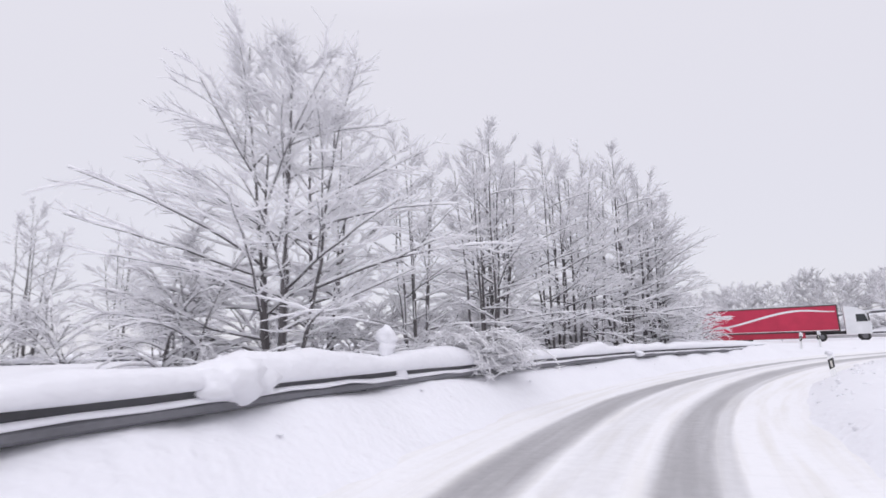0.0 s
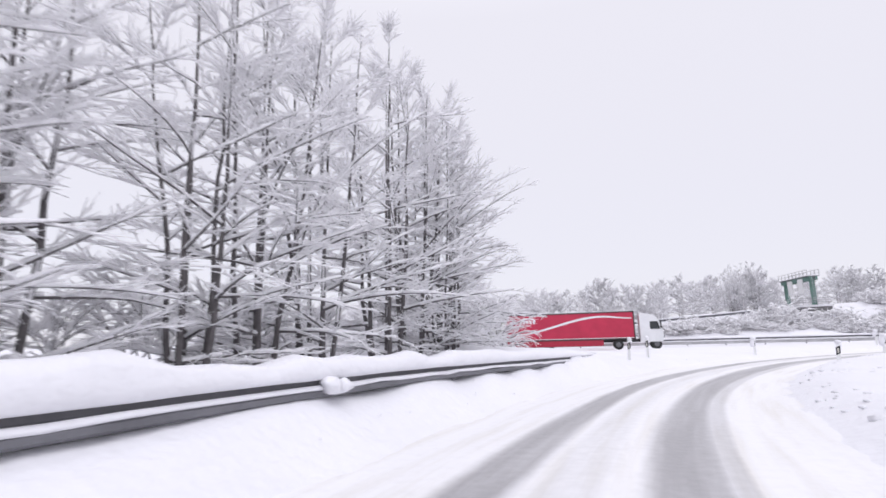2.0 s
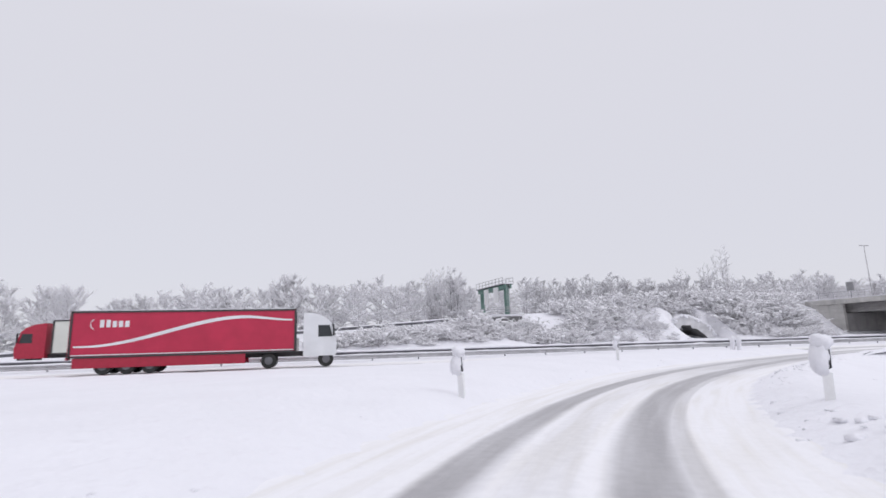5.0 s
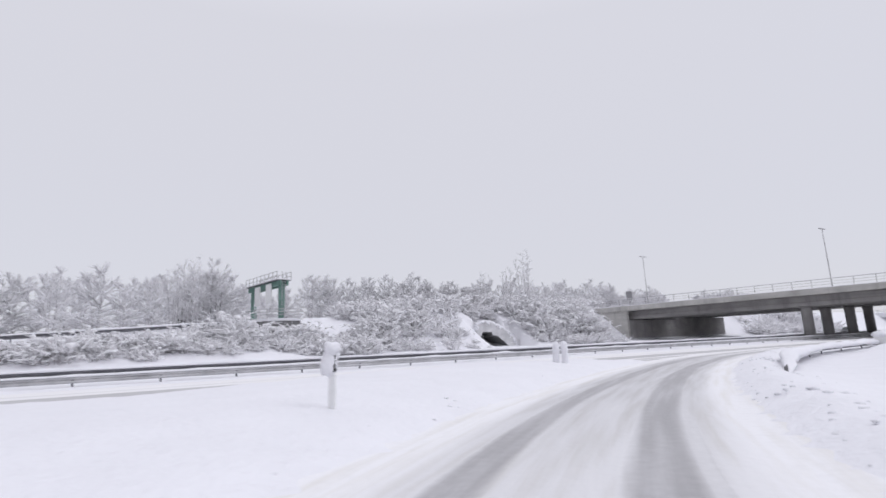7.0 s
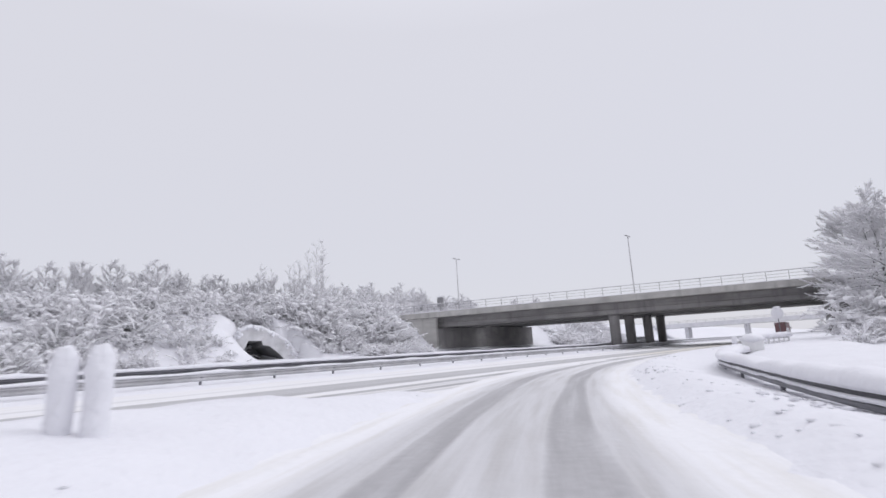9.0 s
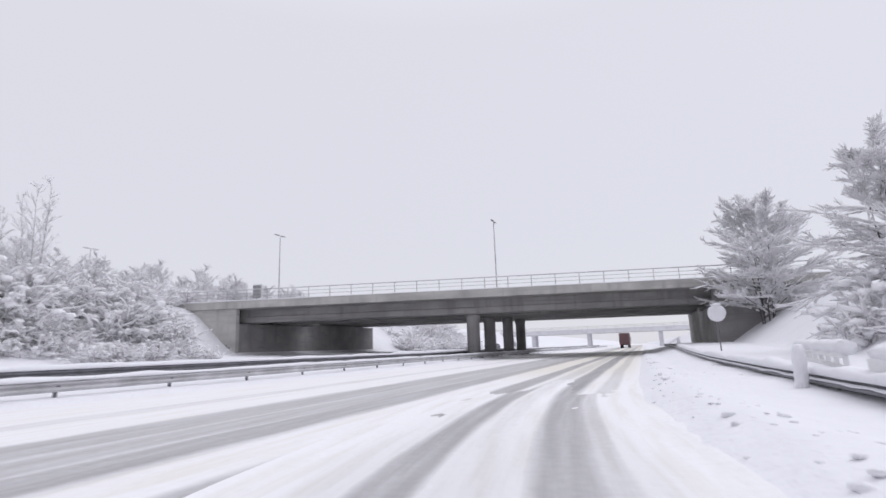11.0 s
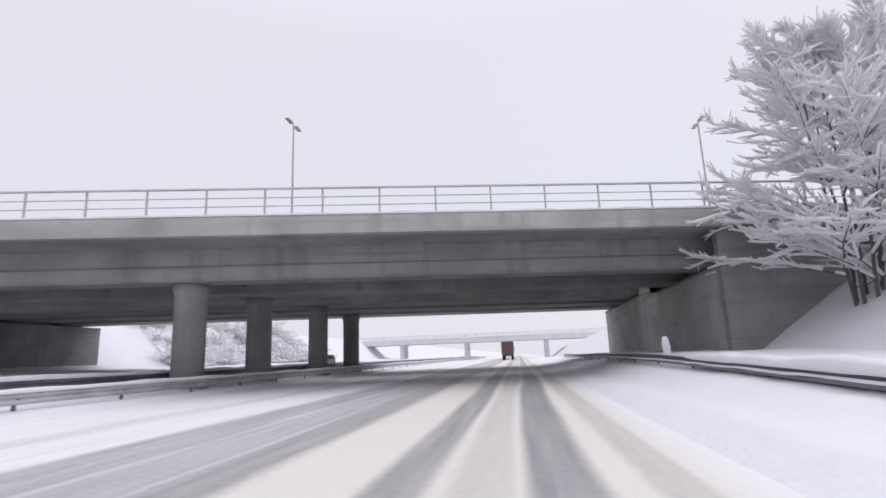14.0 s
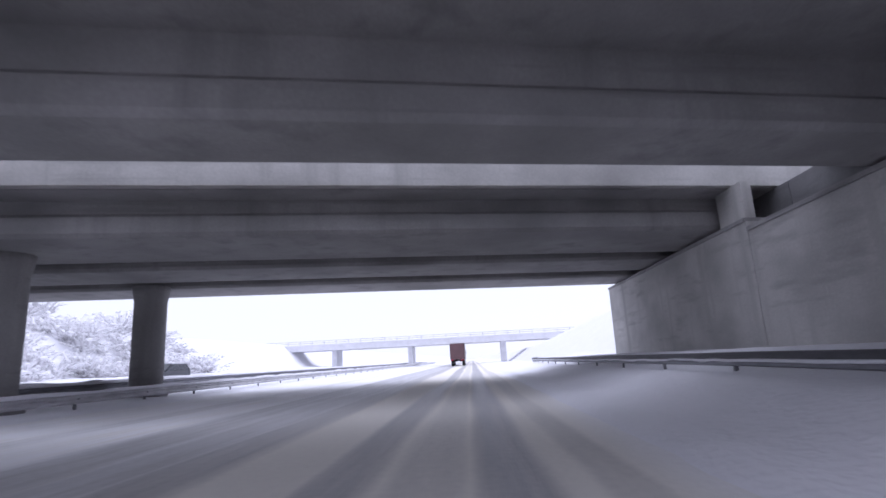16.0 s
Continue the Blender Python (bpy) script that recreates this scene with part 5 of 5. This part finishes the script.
scatter(near, [(59.65, -109.3, 120, 1.0, 0), (56.4, -111.6, 140, 0.78, 3), (54.6, -109.7, 20, 0.72, 2), (51.97, -108.9, 250, 0.80, 1), (50.1, -109.6, 60, 0.86, 2),                (48.0, -110.6, 10, 0.86, 3), (45.6, -109.4, 190, 0.92, 1), (43.8, -109.3, 80, 0.9, 3), (41.5, -109.2, 330, 1.1, 2), (38.0, -108.8, 215, 1.15, 1),
               (36.2, -108.5, 100, 1.08, 3), (34.6, -107.9, 20, 1.05, 2), (33.8, -107.8, 140, 0.95, 1), (58.4, -126.8, 120, 0.72, 2), (55.0, -126.6, 200, 0.66, 1), (62.0, -128.5, 20, 0.55, 3), (51.5, -125.5, 80, 0.6, 2), (-54.6, -73.4, 40, 0.98, 1), (-56.4, -77.0, 160, 0.92, 2),
               (-46.6, -36.4, 30, 0.42, 1), (-46.0, -29.6, 130, 0.42, 2), (-45.2, -20.5, 230, 0.4, 1), (-46.4, -26.0, 330, 0.45, 3), (-46.5, -48.0, 90, 0.4, 2)])

SHRUB_LABEL = "young bare shrub bowed down by snow"
shrubs = [build_tree("bowed_shrub", SHRUB_LABEL, 61, 3.4, 2.2, 40, 6, 7, 0.95, group="bowed shrubs", stems=6, lean=12, low=0.08, hang=1.2),
          build_tree("bowed_shrub", SHRUB_LABEL, 67, 2.8, 2.1, 24, 4, 6, 1.1, group="bowed shrubs", stems=3, lean=18, low=0.05)]
scatter(shrubs, [(24.2, -107.6, 200, 1.1, 0), (22.0, -109.4, 40, 1.2, 0), (27.4, -108.4, 80, 0.9, 0), (26.4, -109.6, 120, 1.0, 1), (19.0, -113.0, 300, 1.5, 1), (15.5, -118.0, 80, 1.8, 1), (30.0, -109.4, 10, 1.0, 0),
                 (33.2, -110.4, 60, 0.8, 1), (48.8, -109.9, 30, 0.6, 1), (55.0, -111.2, 330, 0.65, 1), (60.8, -110.8, 90, 0.8, 0), (57.4, -111.0, 210, 0.6, 1), (58.6, -111.4, 260, 0.8, 1),
                 (45.0, -110.6, 10, 0.7, 1), (52.8, -111.6, 170, 0.65, 1), (38.2, -110.8, 260, 0.7, 1), (58.2, -122.6, 20, 0.9, 1), (55.6, -122.0, 120, 1.0, 1), (60.6, -124.0, 210, 0.8, 1), (51.0, -110.8, 20, 0.6, 1), (49.2, -111.8, 100, 0.7, 1), (53.8, -112.6, 200, 0.8, 1), (46.9, -110.6, 300, 0.55, 1), (43.6, -111.2, 40, 0.6, 1), (39.6, -110.9, 140, 0.6, 1), (42.0, -110.8, 80, 0.7, 1)])


def build_drooping_branch(x, y):
    """Fronds thick with snow, bent down over the rail towards the road."""
    g = thing("drooping_branch", "snow-plastered shrub hanging over the crash barrier", "shrub", (x, y, ground_height(x, y) - 0.1))
    wood, snow, q = Shape(), Shape(), random.Random(77)
    for i in range(230):
        az = math.radians(q.gauss(85, 62))
        ln, el = q.uniform(0.5, 1.6), math.radians(q.uniform(50, 90))
        p, pts = (q.gauss(0.08, 0.34), q.gauss(-0.15, 0.16), 0.0), []
        for k in range(8):
            pts.append(p)
            e = el - math.radians(q.uniform(115, 150)) * (k / 7) ** 1.2
            p = (p[0] + ln / 7 * math.cos(e) * math.cos(az), p[1] + ln / 7 * math.cos(e) * math.sin(az), p[2] + ln / 7 * math.sin(e))
        if i % 4 == 0:
            wood.tube(pts, [0.010] * 7 + [0.004], 3, cap=False)
        snow.tube([(a, b, c + 0.012) for a, b, c in pts[1:]], [q.uniform(0.008, 0.02) for _ in range(6)] + [0.005], 4, cap=False)
        for k in range(7):
            a = pts[q.randrange(2, 8)]
            snow.blob((a[0] + q.gauss(0, 0.045), a[1] + q.gauss(0, 0.045), a[2] + q.gauss(0, 0.02)), q.uniform(0.012, 0.042), q, 0.6, 4, 6)
        for k in range(44):
            a = pts[q.randrange(2, 8)]
            b = (a[0] + q.gauss(0, 0.09), a[1] + q.gauss(0.02, 0.08), a[2] - q.uniform(-0.07, 0.10))
            snow.tube([a, b], [q.uniform(0.008, 0.018), 0.004], 3, cap=False)
    part("stem", wood, BARK, g)
    part("frond_snow", snow, SNOW_FINE, g, "feathery snow on every frond", smooth=True)


build_drooping_branch(57.1, -106.25)

RIGHT_LABEL = "tall verge tree thickly plastered with snow"
right = [build_crown_tree("snowy_verge_tree", RIGHT_LABEL, 83, 7.6, 3.6, 7, 84, 10, 8, 2.5, "trees on the right verge", low=0.08, rise=20),
         build_crown_tree("snowy_verge_tree", RIGHT_LABEL, 89, 7.8, 3.6, 6, 78, 10, 8, 2.5, "trees on the right verge", low=0.03, rise=6)]
scatter(right, [(13.2, 0.8, 40, 1.5, 0), (13.6, -26.0, 200, 1.08, 1), (17.8, -20.5, 100, 1.0, 0), (16.6, -32.0, 310, 0.95, 1)])

# woods on the upper level
FAR_LABEL = "snow-white woodland tree on the embankment"
far = [build_crown_tree("woodland_tree", FAR_LABEL, 101, 6.4, 1.9, 4, 28, 5, 4, 1.25, "woodland trees", True, low=0.12, rise=28),
       build_crown_tree("woodland_tree", FAR_LABEL, 103, 5.7, 2.1, 5, 30, 5, 4, 1.3, "woodland trees", True, low=0.1, rise=20),
       build_crown_tree("woodland_tree", FAR_LABEL, 107, 5.0, 2.2, 5, 30, 5, 4, 1.3, "woodland trees", True, low=0.08, rise=16)]
rng = random.Random(7)
spots = []
for i in range(100):
    y = -74 + 144 * (i + rng.random()) / 100
    x = -51.5 - abs(rng.gauss(0, 6)) if y < -14 or y > 42 else -57 - abs(rng.gauss(0, 6))
    if y < -61 and x > -57:
        x -= 8
    spots.append((x, y, rng.uniform(0, 360), rng.uniform(0.72, 1.12), rng.randrange(3)))
# tall wood behind the exit ramp
for i in range(78):
    y = -190 + 120 * (i + rng.random()) / 78
    spots.append((exit_ramp(y)[0] - 9 - 16 * rng.random(), y, rng.uniform(0, 360), rng.uniform(1.1, 1.6), rng.randrange(3)))
spots += [(-53.5 - 4 * rng.random(), -60 + 32 * (i + rng.random()) / 16, rng.uniform(0, 360), rng.uniform(0.85, 1.08), i % 3) for i in range(16)]
spots += [(-60 - 14 * rng.random(), 2 + 34 * (i + rng.random()) / 12, rng.uniform(0, 360), rng.uniform(1.2, 1.55), i % 3) for i in range(12)]
scatter(far, spots)
poplar = [build_crown_tree("poplar", "slender upright poplar with snowy twigs", 121, 10.5, 2.1, 4, 46, 4, 3, 0.62, "poplars", True, low=0.2, rise=64)]
scatter(poplar, [(-47.7, -24.0, 0, 1.0, 0), (-49.6, -26.5, 130, 0.75, 0), (-52.0, -30.0, 200, 0.7, 0), (-51.0, -76.5, 40, 0.85, 0), (-52.4, -78.5, 150, 0.75, 0)])

def bush_shapes(seed, size):
    """Wood and snow of one bush: a dome of bowed shoots under uneven rolls of snow, with clumps and bare tips."""
    rng = random.Random(seed)
    wood, snow = Shape(), Shape()
    for i in range(26):
        az = i * 2.4 + rng.gauss(0, 0.3)
        el = math.radians(rng.uniform(25, 89))
        ln = size * rng.uniform(0.5, 1.2)
        p, pts = (rng.gauss(0, 0.2) * size, rng.gauss(0, 0.2) * size, -0.2), []
        for k in range(5):
            pts.append(p)
            e = el - rng.uniform(0.6, 1.5) * (k / 4) ** 1.4
            p = (p[0] + ln / 4 * math.cos(e) * math.cos(az), p[1] + ln / 4 * math.cos(e) * math.sin(az), p[2] + ln / 4 * math.sin(e))
        wood.tube(pts, [0.03, 0.026, 0.02, 0.015, 0.008], 3, cap=False)
        thick = rng.uniform(0.6, 1.3)
        snow.tube([(a, b, c + 0.05) for a, b, c in pts[2:]], [thick * rng.uniform(0.05, 0.11), thick * rng.uniform(0.06, 0.13), 0.03], 5, cap=False)
        for _ in range(2):
            a = pts[rng.randrange(2, 5)]
            snow.blob((a[0] + rng.gauss(0, 0.1), a[1] + rng.gauss(0, 0.1), a[2] + 0.05), min(0.32, 0.09 + abs(rng.gauss(0, 0.10))) * (0.6 + 0.2 * size), rng, 0.6, 4, 6)
        for k in range(8):
            a = pts[rng.randrange(1, 5)]
            t, r = az + rng.gauss(0, 0.9), size * rng.uniform(0.08, 0.26)
            b = (a[0] + r * math.cos(t), a[1] + r * math.sin(t), a[2] + r * rng.uniform(-0.6, 0.8))
            snow.tube([(a[0], a[1], a[2] + 0.03), b], [rng.uniform(0.03, 0.075), 0.02], 3, cap=False)
    return wood, snow


SHAPES = [bush_shapes(s, z) for s, z in ((201, 1.9), (203, 2.4), (205, 3.0))]
bushes = []
for wood, snow in SHAPES:
    g = thing("snowy_bush", "low bush weighed down by clumps of snow", "bush", group="bushes on the embankment")
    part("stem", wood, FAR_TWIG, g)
    part("snow_clump", snow, SNOW_FINE, g, "clumps of snow", smooth=True)
    bushes.append(g)
spots, more = [], []
for i in range(440):
    y = -97 + 91 * (i + rng.random()) / 380 if i < 380 else rng.uniform(-33, -9)
    lo = -51 + 3 * rng.random()
    x = lo + rng.random() * (-34.2 - lo)
    sc = rng.uniform(0.65, 1.25) * (0.6 if x > -37 else 1.0)
    if y > -16:
        x = rng.uniform(-53, -47.5)
    if y < -75:
        x, sc = rng.uniform(exit_ramp(y)[0] + 2.6, -32.6), sc * rng.uniform(0.45, 0.85)
    if -43 < y < -32.5 and x > -44.5:
        x = rng.uniform(-54, -49.5)
    if -77 < y < -60 and x < -41:
        x = rng.uniform(-40.6, -33.8)
        sc *= 0.75
    if -48 < y < -42 and x > -41.5:
        sc *= 0.55 if x < -38 else 0.38
    (spots if -82 < y and i % 2 else more).append((x, y, rng.uniform(0, 360), sc, rng.randrange(3)))
for x, y, sc in ((-40.9, -44.4, 0.55), (-39.4, -45.2, 0.42), (-38.0, -46.2, 0.4), (-40.2, -46.4, 0.6), (-37.0, -47.0, 0.4), (-36.4, -45.4, 0.26), (-42.4, -44.4, 0.8), (-40.6, -31.2, 0.8), (-38.4, -31.0, 0.6), (-37.0, -31.8, 0.45), (-42.6, -31.4, 0.9)):
    spots.append((x, y, 40 * x, sc, 1))
for x, y, sc in ((-44.6, -33.6, 0.7), (-46.4, -35.2, 0.7), (-47.4, -37.0, 0.7), (-46.8, -39.4, 0.7), (-45.6, -42.4, 0.7), (-44.6, -43.2, 0.6)):
    spots.append((x, y, 50 * x, sc, 0))
# on the earth above the culvert
for i in range(30):
    deep, side = 2.4 + 3.8 * rng.random(), -3.8 + 8.6 * (i + rng.random()) / 30
    up = (0.9 + 4.2 * (1 + 0.11 * deep)) - 0.20 * (side + 1.0) ** 2 - 0.5
    spots.append((-40.6 - 0.978 * deep + 0.208 * side, -37.6 + 0.208 * deep + 0.978 * side, rng.uniform(0, 360), rng.uniform(0.42, 0.75), i % 3, max(up, 1.0)))
# on the slope beyond the bridge
for i in range(110):
    more.append((-37.5 - 16 * rng.random(), 36 + 44 * (i + rng.random()) / 110, rng.uniform(0, 360), rng.uniform(0.6, 1.3), i % 3))
for i in range(34):
    deep, side = 0.7 + 2.2 * rng.random(), (1.9 + 3.2 * rng.random() if i % 3 else -2.4 - 2.0 * rng.random())
    up = (0.9 + 4.2 * (1 + 0.11 * deep)) - 0.20 * (side + 1.0) ** 2 - 0.6
    spots.append((-40.6 - 0.978 * deep + 0.208 * side, -37.6 + 0.208 * deep + 0.978 * side, rng.uniform(0, 360), rng.uniform(0.26, 0.45), i % 3, max(up, 1.0)))
# at the foot of the verge trees
for i in range(34):
    spots.append((10.4 + 8.5 * rng.random(), -38 + 11 * rng.random(), rng.uniform(0, 360), rng.uniform(0.4, 0.95), i % 3))
for x, y, sc in ((-39.6, -32.6, 0.5), (-41.2, -32.2, 0.7), (-42.8, -32.8, 0.75), (-38.2, -32.4, 0.4)):
    spots.append((x, y, 70 * x, sc, 2))
scatter(bushes, spots)
# the rest of the bushes, one thicket
wood, snow = Shape(), Shape()
for x, y, a, sc, k in more:
    c, d, z = sc * math.cos(math.radians(a)), sc * math.sin(math.radians(a)), ground_height(x, y) - 0.05
    for out, src in ((wood, SHAPES[k][0]), (snow, SHAPES[k][1])):
        out.add([(x + c * p[0] - d * p[1], y + d * p[0] + c * p[1], z + sc * p[2]) for p in src.v], src.f)
thicket = tagged(new("thicket", snow.mesh("thicket", SNOW_FINE, True)), "dense thicket of low bushes buried in snow", "bushes", kind="stuff")
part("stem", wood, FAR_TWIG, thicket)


def build_snow_ball(x, y):
    z = ground_height(x, y)
    g = thing("snowed_post", "short post hidden under a round ball of snow", "post", (x, y, z))
    s = Shape()
    s.tube([(0, 0, -0.5), (0, 0, 1.38 - z)], [0.035, 0.035], 8)
    part("post", s, STEEL, g)
    s, q = Shape(), random.Random(3)
    s.blob((0, 0, 1.41 - z), 0.15, q, 0.95, 9, 14)
    part("snow_ball", s, SNOW, g, "round ball of snow", smooth=True)
    s = Shape()
    s.blob((0.02, -0.03, 0.05), 0.30, q, 0.9, 8, 12)
    s.blob((0.0, 0.0, 1.22 - z), 0.12, q, 1.5, 8, 10)
    part("snow_mound", s, SNOW, g, "mound of snow at its foot", smooth=True)


build_snow_ball(60.44, -105.75)


def build_clods():
    """Lumps thrown aside by the plough, along both edges of the slip road."""
    s, q = Shape(), random.Random(12)
    for i in range(2200):
        k = q.randrange(20, len(RAMP) - 12)
        t = RAMP[k + 1] - RAMP[k]
        t = t / np.linalg.norm(t)
        left = q.random() < 0.12
        d = q.gauss(2.9, 0.3) if left else -abs(q.gauss(0, 1.3)) - 2.0
        x, y = RAMP[k][0] - t[1] * d + q.uniform(-0.3, 0.3), RAMP[k][1] + t[0] * d + q.uniform(-0.3, 0.3)
        r = min(0.12, 0.025 + abs(q.gauss(0, 0.035))) * (0.5 if left else 1.0)
        s.blob((x, y, ground_height(x, y) - r * 0.1 - 0.02), r, q, 0.42, 3, 6)
    tagged(new("snow_clods", s.mesh("snow_clods", SNOW, True)), "lumps of ploughed snow along the road edges", "snow", kind="stuff")


build_clods()
